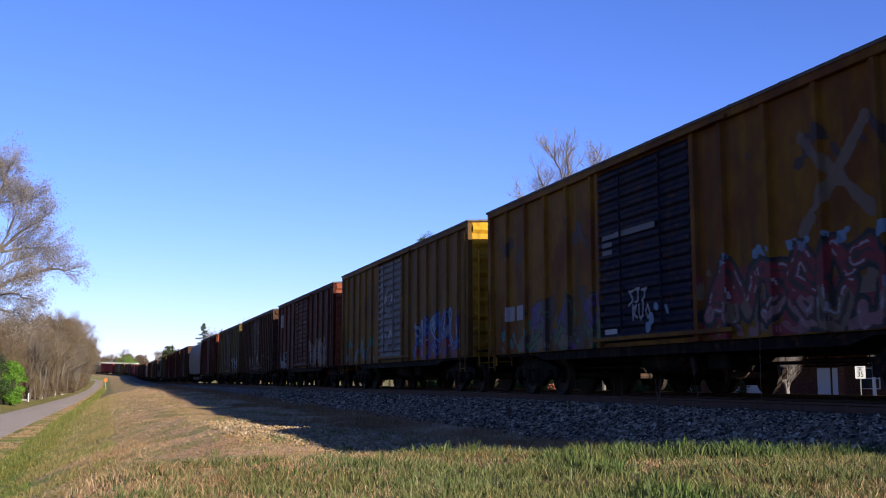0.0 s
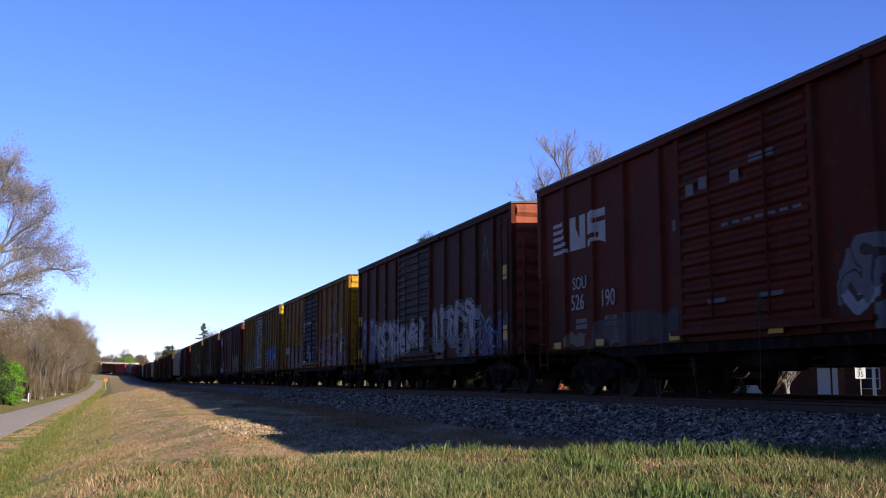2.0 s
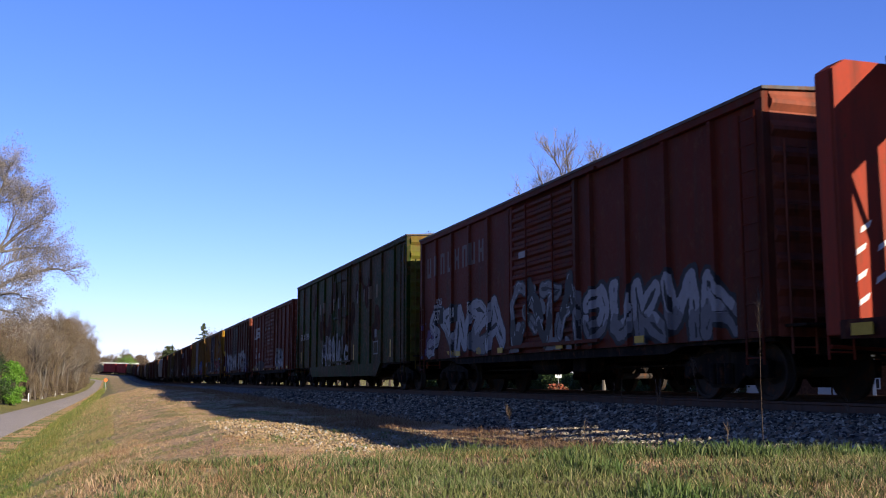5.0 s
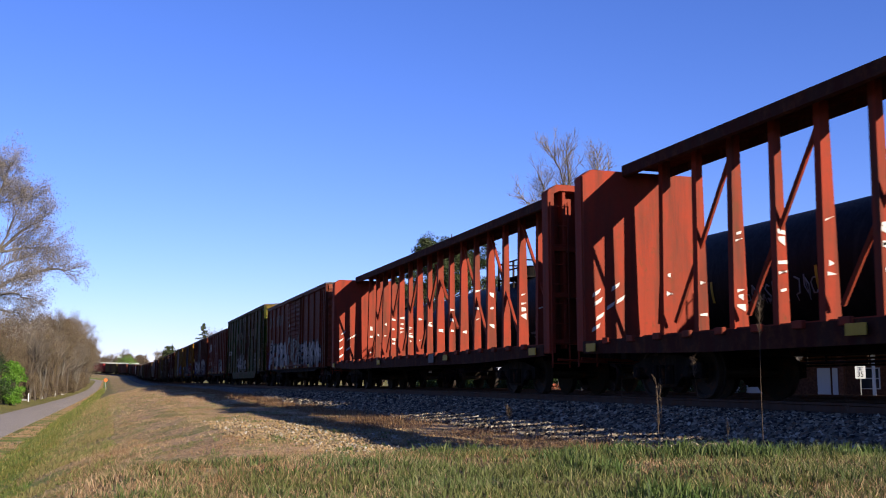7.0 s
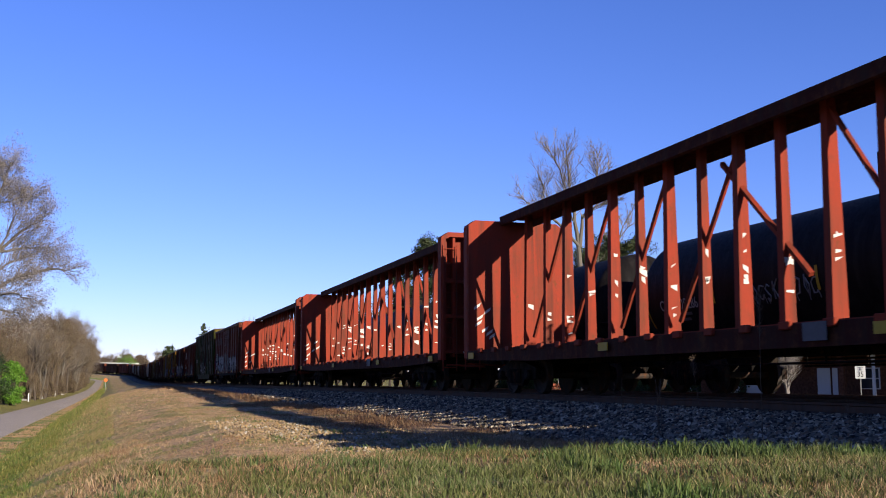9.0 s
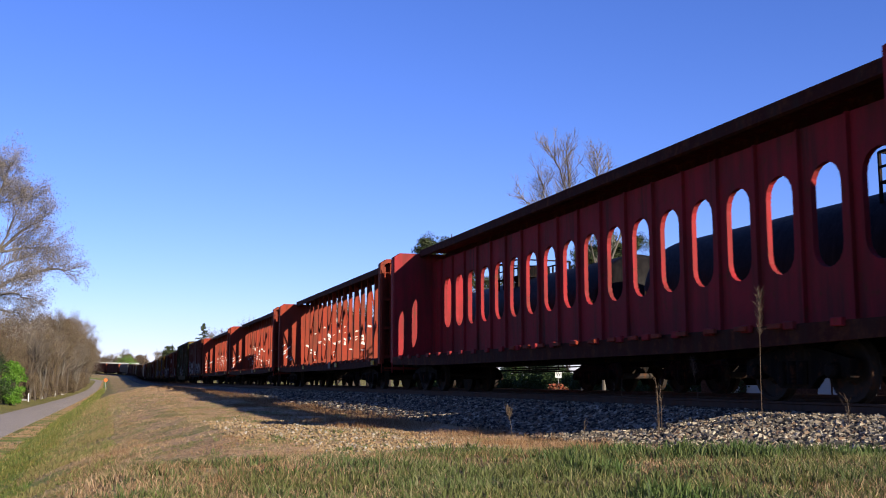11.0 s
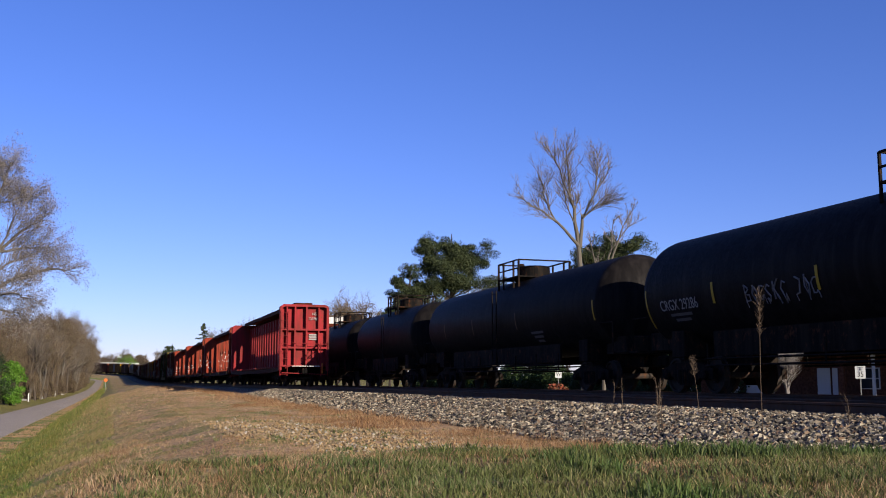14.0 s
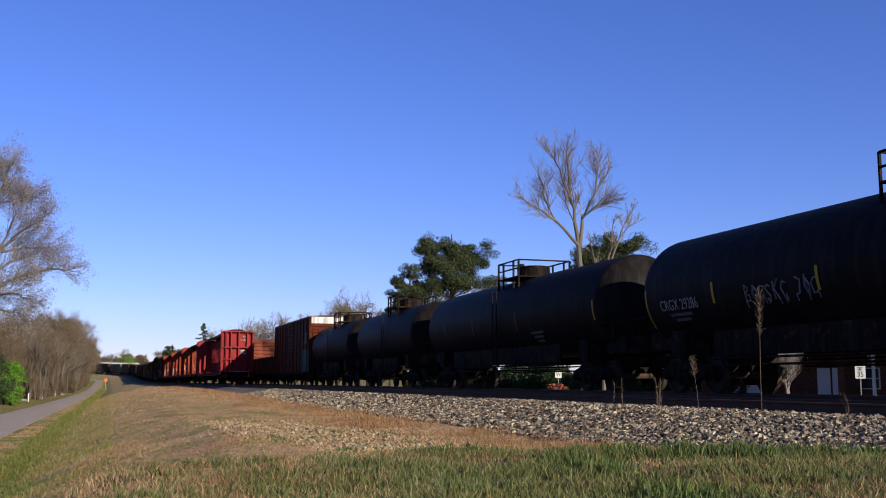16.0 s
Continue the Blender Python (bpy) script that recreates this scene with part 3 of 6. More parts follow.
def solid_centerbeam(label, half, top, red):
    """Flat car with bulkheads and a plated middle wall pierced by a row of tall oval holes."""
    car = centerbeam(label, half, top, red, diag=False)
    deck = 1.12
    m = Mesh()
    n, z0, z1 = 18, deck + 0.88, top - 0.88
    reach = half - 1.2
    pitch = 2 * reach / n
    for sx in (-0.05, 0.05):
        m.add([(sx, -half + 0.05, deck), (sx, half - 0.05, deck), (sx, half - 0.05, z0), (sx, -half + 0.05, z0)], [(0, 1, 2, 3)])
        m.add([(sx, -half + 0.05, z1), (sx, half - 0.05, z1), (sx, half - 0.05, top - 0.3), (sx, -half + 0.05, top - 0.3)], [(0, 1, 2, 3)])
        for a, b in ((-half + 0.05, -reach), (reach, half - 0.05)):
            m.add([(sx, a, z0), (sx, b, z0), (sx, b, z1), (sx, a, z1)], [(0, 1, 2, 3)])
    for i in range(n):
        c, rw, rh = -reach + pitch * (i + 0.5), pitch * 0.3, 0.36
        hole = []
        q = 8
        for j in range(q + 1):
            a = math.pi * j / q
            hole.append((c + rw * math.cos(a), z1 - 0.08 - rh + rh * math.sin(a)))
        for j in range(q + 1):
            a = math.pi + math.pi * j / q
            hole.append((c + rw * math.cos(a), z0 + 0.08 + rh + rh * math.sin(a)))
        k = len(hole)
        rim = []
        for y, z in hole:
            dy, dz = y - c, z - (z0 + z1) / 2
            t = min(pitch / 2 / max(1e-6, abs(dy)), (z1 - z0) / 2 / max(1e-6, abs(dz)))
            rim.append((c + dy * t, (z0 + z1) / 2 + dz * t))
        corners = [(c + pitch / 2, z1), (c - pitch / 2, z1), (c - pitch / 2, z0), (c + pitch / 2, z0)]
        for sx in (-0.05, 0.05):
            m.add([(sx, *p) for p in hole] + [(sx, *p) for p in rim], [(j, (j + 1) % k, k + (j + 1) % k, k + j) for j in range(k)])
            for cy, cz in corners:
                near = sorted(range(k), key=lambda j: (rim[j][0] - cy) ** 2 + (rim[j][1] - cz) ** 2)
                e = [j for j in near if abs(rim[j][0] - cy) < 1e-6][:1] + [j for j in near if abs(rim[j][1] - cz) < 1e-6][:1]
                if len(e) == 2:
                    m.add([(sx, *rim[e[0]]), (sx, cy, cz), (sx, *rim[e[1]])], [(0, 1, 2)])
        m.add([(-0.05, *p) for p in hole] + [(0.05, *p) for p in hole], [(j, (j + 1) % k, k + (j + 1) % k, k + j) for j in range(k)])
    part("middle_wall", m, red, car, "plated wall with a row of tall oval openings")
    for i in range(n + 1):
        y = -reach + pitch * i
        for sx in (-1, 1):
            part("stiffener", Mesh().prism([(sx * 0.05, y - 0.03), (sx * 0.12, y - 0.02), (sx * 0.12, y + 0.02), (sx * 0.05, y + 0.03)], "z", deck, top - 0.3), red, car)
    return car


def tank_car(label, half, radius, mid, shell, dome_at=0.0, rail=2.0, group="tank cars standing on the siding"):
    car = thing("tank_car", label, "tank car", group)
    m = Mesh()
    prof = [(-half + 0.76 * (1 - math.cos(math.pi / 2 * i / 12)), max(0.02, radius * math.sin(math.pi / 2 * i / 12))) for i in range(13)]
    prof += [(-a, r) for a, r in prof[::-1]]
    m.lathe(prof, "y", (0, 0, mid), 48)
    smooth_by_angle(part("tank", m, shell, car, "dusty black cylindrical tank"), 40)
    m = Mesh()
    m.lathe([(mid + radius - 0.1, 0.62), (mid + radius + 0.42, 0.62), (mid + radius + 0.46, 0.58), (mid + radius + 0.48, 0.2)], "z", (0, dome_at, 0), 20)
    m.lathe([(mid + radius + 0.4, 0.12), (mid + radius + 0.7, 0.12)], "z", (0, dome_at + 1.2, 0), 10)
    part("dome", m, M_BLACK, car)
    z = mid + radius
    deck = part("walkway", Mesh().box(-1.03, 1.03, dome_at - rail, dome_at + rail, z - 0.03, z + 0.02), M_BLACK, car, "black grated walkway round the dome")
    for sx in (-1, 1):
        for y in (-rail, -rail / 2, rail / 2, rail):
            part("railing_post", Mesh().tube([(sx * 1.02, dome_at + y, z - 0.4), (sx * 1.02, dome_at + y, z + 0.6)], 0.04, 6), M_BLACK, deck)
        for q in (0.3, 0.6):
            part("railing_pipe", Mesh().tube([(sx * 1.02, dome_at - rail, z + q), (sx * 1.02, dome_at + rail, z + q)], 0.028, 6), M_BLACK, deck)
    for y in (-rail, rail):
        part("railing_pipe", Mesh().tube([(-1.02, dome_at + y, z + 0.6), (1.02, dome_at + y, z + 0.6)], 0.028, 6), M_BLACK, deck)
    ladder(car, -radius - 0.1, dome_at, 1.0, mid + 1.0, M_BLACK)
    m = Mesh()
    for sy in (-1, 1):
        m.box(-1.3, 1.3, sy * (half - 1.95) - 0.3, sy * (half - 1.95) + 0.3, 0.9, mid - radius * 0.7, c=0.02)
        a, b = sorted((sy * (half - 3.8), sy * (half + 0.1)))
        m.box(-0.35, 0.35, a, b, 0.72, 1.12)
        a, b = sorted((sy * (half - 0.1), sy * (half + 0.35)))
        m.box(-1.45, 1.45, a, b, 1.08, 1.13)
        a, b = sorted((sy * (half - 1.2), sy * (half + 0.12)))
        m.box(-0.9, 0.9, a, b, 1.1, 1.62, c=0.04)
        for x in (-1.4, 1.4):
            m.tube([(x, sy * (half + 0.2), 1.1), (x, sy * (half + 0.2), 2.0), (x, sy * (half - 0.6), 2.0)], 0.025, 5)
    for x in (-1.42, 1.42):
        m.box(x * 0.9 - 0.03, x * 0.9 + 0.03, -half + 3.6, half - 3.6, 0.9, 1.5)
        for z in (0.68, 0.84):
            m.tube([(x, -half + 3.4, z), (x, half - 3.4, z)], 0.028, 5)
        for q in range(7):
            m.tube([(x, -half + 3.5 + (2 * half - 7) * q / 6, 0.68), (x, -half + 3.5 + (2 * half - 7) * q / 6, 1.2)], 0.025, 5)
    part("running_gear_frame", m, M_BLACK, car)
    for sy in (-1, 1):
        truck(car, sy * (half - 1.95))
        coupler(car, sy * half, sy)
    return car


def hopper(label, half, top, paint_mat):
    car = thing("covered_hopper", label, "hopper car", "cars of the passing train")
    m = Mesh()
    sec = [(-1.05, top), (-1.35, top - 0.3), (-1.53, top - 1.3), (-1.53, top - 2.2), (-1.4, 1.15), (1.4, 1.15), (1.53, top - 2.2), (1.53, top - 1.3), (1.35, top - 0.3), (1.05, top)]
    m.prism(sec, "y", -half + 1.2, half - 1.2)
    m.prism(sec[1:-1], "y", -half + 0.05, half - 0.05)
    part("body", m, paint_mat, car)
    m = Mesh()
    for q in (-0.55, 0, 0.55):
        m.prism([(q * half - 1.7, 1.2), (q * half + 1.7, 1.2), (q * half + 0.35, 0.45), (q * half - 0.35, 0.45)], "x", -1.1, 1.1)
    part("discharge_gate", m, paint_mat, car)
    m = Mesh()
    m.box(-0.45, 0.45, -half + 0.3, half - 0.3, top + 0.12, top + 0.16)
    for q in range(6):
        m.box(-0.5, 0.5, -half + 1 + (2 * half - 2) * q / 5 - 0.05, -half + 1 + (2 * half - 2) * q / 5 + 0.05, top - 0.02, top + 0.12)
    part("roof_walkway", m, M_BLACK, car)
    underframe(car, half, deep=False)
    return car


# ---- paint schemes ----
P_YELLOW = paint("faded_yellow_paint", (0.14, 0.068, 0.007), 0.45, other=(0.08, 0.028, 0.006))
P_YELLOW2 = paint("dull_yellow_paint", (0.12, 0.066, 0.013), 0.45, other=(0.075, 0.04, 0.012))
P_RED = paint("boxcar_red_paint", (0.077, 0.0135, 0.0065), 0.3, other=(0.055, 0.0115, 0.006))
P_RED2 = paint("dark_boxcar_red_paint", (0.0468, 0.0092, 0.005), 0.4, other=(0.0303, 0.009, 0.005))
# lighter copies of the side paints: sunlight on the end walls put in
P_YELLOW_END = paint("sunlit_yellow_paint", (0.33, 0.18, 0.014), 0.0, 0.5, other=(0.27, 0.135, 0.013))
P_RED_END = paint("sunlit_red_paint", (0.17, 0.045, 0.025), 0.1, 0.5, other=(0.13, 0.034, 0.02))
P_GREEN = paint("mottled_green_paint", (0.006, 0.022, 0.002), 0.5, other=(0.024, 0.011, 0.002))
P_BLUE = paint("dark_blue_paint", (0.0072, 0.0084, 0.018), 0.3)
P_SILVER = paint("silver_door_paint", (0.1, 0.1, 0.1), 0.35, 0.45)
P_GREY = paint("grey_door_paint", (0.034, 0.027, 0.026), 0.35)
P_ORANGE = paint("orange_red_paint", (0.19, 0.028, 0.015), 0.2, other=(0.14, 0.028, 0.016))
P_ORANGE2 = paint("bright_red_paint", (0.23, 0.02, 0.024), 0.25, other=(0.16, 0.02, 0.021))
P_RUSTWASH = paint("rust_bloom", (0.026, 0.009, 0.004), 0.5, 0.8, other=(0.014, 0.006, 0.0035))
P_WASH = paint("chalky_wash", (0.062, 0.052, 0.05), 0.3, 0.8)
# brighter copy of the white spray, with sunlight on the posts put in
P_TAG = plain("sunlit_tag_paint", (0.4, 0.37, 0.35), 0.6, 0.25, 20)
# the flat cars' red with shade painted in, for deck and top chord
P_RED_SHADED = paint("shaded_red_paint", (0.036, 0.011, 0.0085), 0.5, 0.7)
# lighter green for the end wall, its sunlight put into the colour
P_GREEN_END = paint("sunlit_green_paint", (0.075, 0.072, 0.012), 0.4, other=(0.11, 0.05, 0.012))
P_CREAM = paint("cream_hopper_paint", (0.15, 0.135, 0.11), 0.25)
P_TANK = paint("tank_black_paint", (0.0062, 0.0054, 0.0056), -0.6, 0.5, grime=(0.02, 0.017, 0.016), other=(0.0085, 0.0072, 0.007), shine=0.03, relief=0.02)
P_BROWN = paint("brown_paint", (0.035, 0.0175, 0.01), 0.5)
P_TEAL = paint("teal_patch_paint", (0.025, 0.09, 0.07), 0.3)
P_WHITETOP = paint("white_paint", (0.45, 0.438, 0.42), 0.1)
M_PLATFORM = plain("bare_plate", (0.35, 0.34, 0.32), 0.4, 0.2, metal=0.3)

# ---- the train; (car, its middle along the line at the start of the clip) ----
TRAIN = []


def span(car, a, b):
    TRAIN.append((car, (a + b) / 2))
    return car


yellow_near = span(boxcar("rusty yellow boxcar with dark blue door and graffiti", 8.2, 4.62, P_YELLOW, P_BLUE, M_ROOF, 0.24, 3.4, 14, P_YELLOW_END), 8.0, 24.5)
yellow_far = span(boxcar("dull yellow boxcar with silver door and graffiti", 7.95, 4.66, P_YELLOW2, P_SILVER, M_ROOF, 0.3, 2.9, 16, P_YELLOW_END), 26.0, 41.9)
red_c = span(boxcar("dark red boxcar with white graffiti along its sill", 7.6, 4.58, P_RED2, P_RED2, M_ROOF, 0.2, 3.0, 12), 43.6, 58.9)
brown_d = span(boxcar("brown ribbed boxcar with weathered sides", 7.45, 4.55, P_BROWN, P_BROWN, M_ROOF, 0.0, 3.0, 20), 60.9, 75.8)
yellow_e = span(boxcar("dark olive boxcar with white graffiti", 7.45, 4.55, paint("olive_paint", (0.06, 0.045, 0.014), 0.5), P_BROWN, M_ROOF, 0.0, 3.0, 12), 77.5, 92.4)
red_f = span(boxcar("dark red boxcar with rusty roof", 8.0, 4.55, P_RED2, P_RED2, M_ROOF, 0.0, 3.0, 14), 94.6, 110.8)
cream_g = span(hopper("cream covered hopper car", 7.6, 4.5, P_CREAM), 112.3, 127.5)
blue_door = span(boxcar("dark red boxcar with grey door and white graffiti", 8.05, 4.64, P_RED2, P_GREY, M_ROOF, 0.45, 3.3, 12), -9.8, 6.3)
red_logo = span(boxcar("red boxcar with white painted emblem and numbers", 8.05, 4.62, P_RED, P_RED, M_ROOF, 0.25, 3.4, 12), -27.5, -11.4)
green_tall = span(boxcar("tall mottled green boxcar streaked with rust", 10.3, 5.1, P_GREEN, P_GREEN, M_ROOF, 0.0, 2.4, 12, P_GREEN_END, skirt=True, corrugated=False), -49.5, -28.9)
red_last = span(boxcar("red boxcar with faded lettering and white graffiti", 8.9, 4.7, P_RED, P_RED, M_ROOF, -0.5, 3.4, 12), -68.9, -51.0)
beam_a = span(centerbeam("red centre-beam flat car with open truss", 11.4, 4.73, P_ORANGE), -93.1, -70.2)
beam_b = span(copy_thing(beam_a, pose(0, 0, 0)), -118.2, -94.7)
beam_c = span(copy_thing(beam_a, pose(0, 0, 0)), -143.5, -120.3)
beam_end = span(solid_centerbeam("bright red centre-beam flat car with oval openings", 11.9, 4.73, P_ORANGE2), -169.5, -145.1)

# the cars further ahead
bright_h = boxcar("bright red boxcar far up the train", 8.0, 4.6, P_ORANGE2, P_ORANGE2, M_ROOF, 0.0, 3.0, 12)
orange_i = boxcar("orange boxcar far up the train", 8.0, 4.6, paint("orange_paint", (0.36, 0.13, 0.015), 0.1), P_BROWN, M_ROOF, 0.0, 3.0, 12)
TRAIN += [(bright_h, 129.3 + 24 * 17.0 + 8), (orange_i, 129.3 + 25 * 17.0 + 8)]
kinds = [red_f, brown_d, yellow_e, red_c, yellow_far, cream_g, red_logo, bright_h, orange_i]
ahead, where = [1, 0, 3, 2, 5, 1, 4, 3, 5, 0, 6, 1, 3, 2, 7, 7, 5, 7, 6, 4, 7, 5, 8, 8], 129.3
for i in ahead:
    TRAIN.append((copy_thing(kinds[i], pose(0, 0, 0)), where + 8))
    where += 17.0


# ---- cars that stand on the second track ----
def park(car, s):
    car.matrix_basis = pose(FAR, s, 0)
    return car


park(tank_car("black tank car with white lettering, standing on the siding", 9.9, 1.5, 2.63, P_TANK, -0.2, 1.0), 15.0)
park(tank_car("dusty black tank car with railed dome, on the siding", 8.95, 1.5, 2.62, P_TANK, -0.2, 1.0), 35.45)
tank_small = park(tank_car("short black tank car standing on the siding", 6.15, 1.5, 2.62, P_TANK, -0.6, 0.95), 52.2)
park(copy_thing(tank_small, pose(0, 0, 0)), 66.0)
hicube = park(boxcar("tall brown boxcar with white top and green patch", 8.1, 4.9, P_RED2, P_RED2, M_ROOF, 0.5, 3.0, 12, end=P_RED, group="cars standing on the siding"), 80.6)
gondola = thing("gondola", "rusty low gondola car on the siding", "gondola", "cars standing on the siding")
gm = Mesh()
for sx in (-1, 1):
    a, b = sorted((sx * 1.42, sx * 1.48))
    gm.box(a, b, -8.2, 8.2, 1.0, 2.35)
    for i in range(15):
        a, b = sorted((sx * 1.47, sx * 1.54))
        gm.box(a, b, -8.1 + 16.2 * i / 14 - 0.06, -8.1 + 16.2 * i / 14 + 0.06, 1.0, 2.35, c=0.01)
    a, b = sorted((sx * 1.4, sx * 1.56))
    gm.box(a, b, -8.25, 8.25, 2.33, 2.45, c=0.01)
    a, b = sorted((sx * 8.15, sx * 8.22))
    gm.box(-1.45, 1.45, a, b, 1.0, 2.4)
gm.box(-1.45, 1.45, -8.2, 8.2, 1.0, 1.08)
part("body", gm, P_BROWN, gondola)
underframe(gondola, 8.2, deep=False)
park(gondola, 98.4)
for i in range(9):
    park(copy_thing((red_f, gondola, brown_d)[i % 3], pose(0, 0, 0)), 115.8 + 17.4 * i + (60 if i > 1 else 0))


# ---- trees ----
M_BARK = plain("pale_bark", (0.09, 0.078, 0.064), 0.9, 0.4, 9)
M_BARKD = plain("dark_bark", (0.0518, 0.0403, 0.0317), 0.95, 0.4, 9)
M_TWIG = island_mat("twigs", [(0.0, (0.054, 0.0432, 0.0345)), (0.5, (0.0972, 0.0792, 0.0638)), (1.0, (0.144, 0.119, 0.09))], 0.9)
M_TWIGR = island_mat("budding_twigs", [(0.0, (0.0576, 0.0317, 0.023)), (0.4, (0.086, 0.06, 0.04)), (0.8, (0.105, 0.085, 0.05)), (1.0, (0.138, 0.104, 0.0518))], 0.9)
M_HAZE = island_mat("pale_twigs", [(0.0, (0.0711, 0.057, 0.0517)), (0.5, (0.125, 0.106, 0.0978)), (1.0, (0.175, 0.157, 0.144))], 0.9)
M_THICKET = island_mat("brown_thicket", [(0.0, (0.035, 0.02, 0.014)), (0.5, (0.075, 0.053, 0.035)), (0.85, (0.11, 0.08, 0.05)), (1.0, (0.12, 0.1, 0.045))], 0.9)
M_BLOOM = island_mat("orange_blossom", [(0.0, (0.138, 0.03, 0.016)), (0.6, (0.22, 0.06, 0.032)), (1.0, (0.044, 0.06, 0.024))], 0.7)
M_PINE = island_mat("pine_needles", [(0.0, (0.00949, 0.0169, 0.00558)), (0.5, (0.0237, 0.0337, 0.0112)), (1.0, (0.0474, 0.054, 0.0167))], 0.7)
M_LEAFB = island_mat("fresh_leaves", [(0.0, (0.042, 0.109, 0.0101)), (0.5, (0.084, 0.185, 0.0168)), (1.0, (0.134, 0.252, 0.0336))], 0.6, through_light=0.3)
M_LEAFD = island_mat("dark_leaves", [(0.0, (0.009, 0.0204, 0.0056)), (0.6, (0.0225, 0.0442, 0.0105)), (1.0, (0.0375, 0.0612, 0.014))], 0.6, through_light=0.15)
rng = random.Random(5)


def grow(limbs, twigs, buds, p, d, length, r, level, top, spread, rg, up=0.25):
    """One branch and its branches."""
    n = 5 if level == 0 else 4 if level < 3 else 2
    pts = [p.copy()]
    for i in range(n):
        d = (d + Vector((rg.uniform(-1, 1), rg.uniform(-1, 1), rg.uniform(-0.6, 1) * up * 2)) * (0.1 if level == 0 else 0.22)).normalized()
        p = p + d * (length / n)
        pts.append(p.copy())
    target = limbs if level < 2 else twigs
    target.tube(pts, r, 7 if level == 0 else 5 if level == 1 else 3, 0, r * (0.5 if level == 0 else 0.3))
    if level >= top:
        if buds is not None:
            for q in pts[1:]:
                for _ in range(3):
                    c = q + Vector((rg.gauss(0, 1), rg.gauss(0, 1), rg.gauss(0, 1))) * 0.18
                    a, b = Vector((rg.gauss(0, 1), rg.gauss(0, 1), rg.gauss(0, 1))).normalized() * 0.085, Vector((rg.gauss(0, 1), rg.gauss(0, 1), rg.gauss(0, 1))).normalized() * 0.065
                    buds.add([c - a, c + b, c + a], [(0, 1, 2)])
        return
    kids = (9, 7, 6, 4, 4)[level]
    for i in range(kids):
        f = rg.uniform(0.35 if level == 0 else 0.2, 1.0)
        k = min(n - 1, int(f * n))
        q = pts[k].lerp(pts[k + 1], f * n - k)
        axis = (pts[k + 1] - pts[k]).normalized()
        side = axis.cross(Vector((rg.gauss(0, 1), rg.gauss(0, 1), rg.gauss(0, 1)))).normalized()
        a = spread * rg.uniform(0.65, 1.2)
        nd = (axis * math.cos(a) + side * math.sin(a) + Vector((0, 0, up * 0.5))).normalized()
        grow(limbs, twigs, buds, q, nd, length * rg.uniform(0.42, 0.68) * (1.1 - 0.35 * f), r * (0.42 if level == 0 else 0.5) * (1.15 - 0.4 * f), level + 1, top, spread, rg, up)


def bare_tree(label, tall, seed, levels=4, spread=0.7, bark=None, twig=None, budding=False, lean=(0, 0), fork=1, up=0.25, girth=0.02, widen=1.0):
    rg = random.Random(seed)
    t = thing("bare_tree", label, "tree", "bare trees")
    limbs, twigs, buds = Mesh(), Mesh(), Mesh() if budding else None
    for i in range(fork):
        d = Vector((lean[0] + (rg.uniform(-0.2, 0.2) if fork > 1 else 0), lean[1] + (rg.uniform(-0.2, 0.2) if fork > 1 else 0), 1)).normalized()
        grow(limbs, twigs, buds, Vector((0, 0, -0.3)), d, tall * 0.72, tall * girth, 0, levels, spread, rg, up)
    zmax = max(v[2] for v in twigs.v)
    k = tall / zmax
    for m in (limbs, twigs, buds):
        if m:
            m.v = [(x * k * widen, y * k * widen, z * k if z > 0 else z) for x, y, z in m.v]
    part("trunk", limbs, bark or M_BARK, t)
    part("crown", twigs, twig or M_TWIG, t)
    if buds:
        part("foliage", buds, twig or M_TWIGR, t)
    return t


def limbed_tree(label, limbs_plan, seed, turn_to, bark, twig, budding=False, reach=3.0, sprays=9, levels=4, up=0.3):
    """A tree with chosen main limbs (aside, up) in one plane, given some depth, and grown twigs."""
    rg = random.Random(seed)
    t = thing("bare_tree", label, "tree", "bare trees")
    limbs, twigs, buds = Mesh(), Mesh(), Mesh() if budding else None
    c, s = math.cos(turn_to), math.sin(turn_to)
    for k, (r, plan) in enumerate(limbs_plan):
        swing = 0 if k == 0 else rg.uniform(-0.9, 0.9)
        u0 = plan[0][0]
        base = []
        for u, z in plan:
            dep = swing * abs(u - u0)
            base.append(Vector((u * c + dep * s, -u * s + dep * c, z)))
        pts = []
        for a, b in zip(base, base[1:]):
            for q in range(3):
                pts.append(a.lerp(b, q / 3) + Vector((rg.gauss(0, 1), rg.gauss(0, 1), rg.gauss(0, 1))) * 0.05)
        pts.append(base[-1])
        limbs.tube(pts, r, 8, 0, r * 0.16 if k else r * 0.1)
        n = len(pts) - 1
        for i in range(sprays if k else sprays * 2):
            f = rg.uniform(0.25 if k else 0.62, 1.0)
            j = min(n - 1, int(f * n))
            q = pts[j].lerp(pts[j + 1], f * n - j)
            axis = (pts[j + 1] - pts[j]).normalized()
            side = axis.cross(Vector((rg.gauss(0, 1), rg.gauss(0, 1), rg.gauss(0, 1)))).normalized()
            a = rg.uniform(0.35, 0.9)
            d = (axis * math.cos(a) + side * math.sin(a) + Vector((0, 0, up))).normalized()
            grow(limbs, twigs, buds, q, d, reach * rg.uniform(0.6, 1.15) * (1.15 - 0.5 * f), min(0.03, r * 0.36), 2, levels, 0.6, rg, up)
    part("trunk", limbs, bark, t)
    part("crown", twigs, twig, t)
    if buds:
        part("foliage", buds, twig, t)
    return t


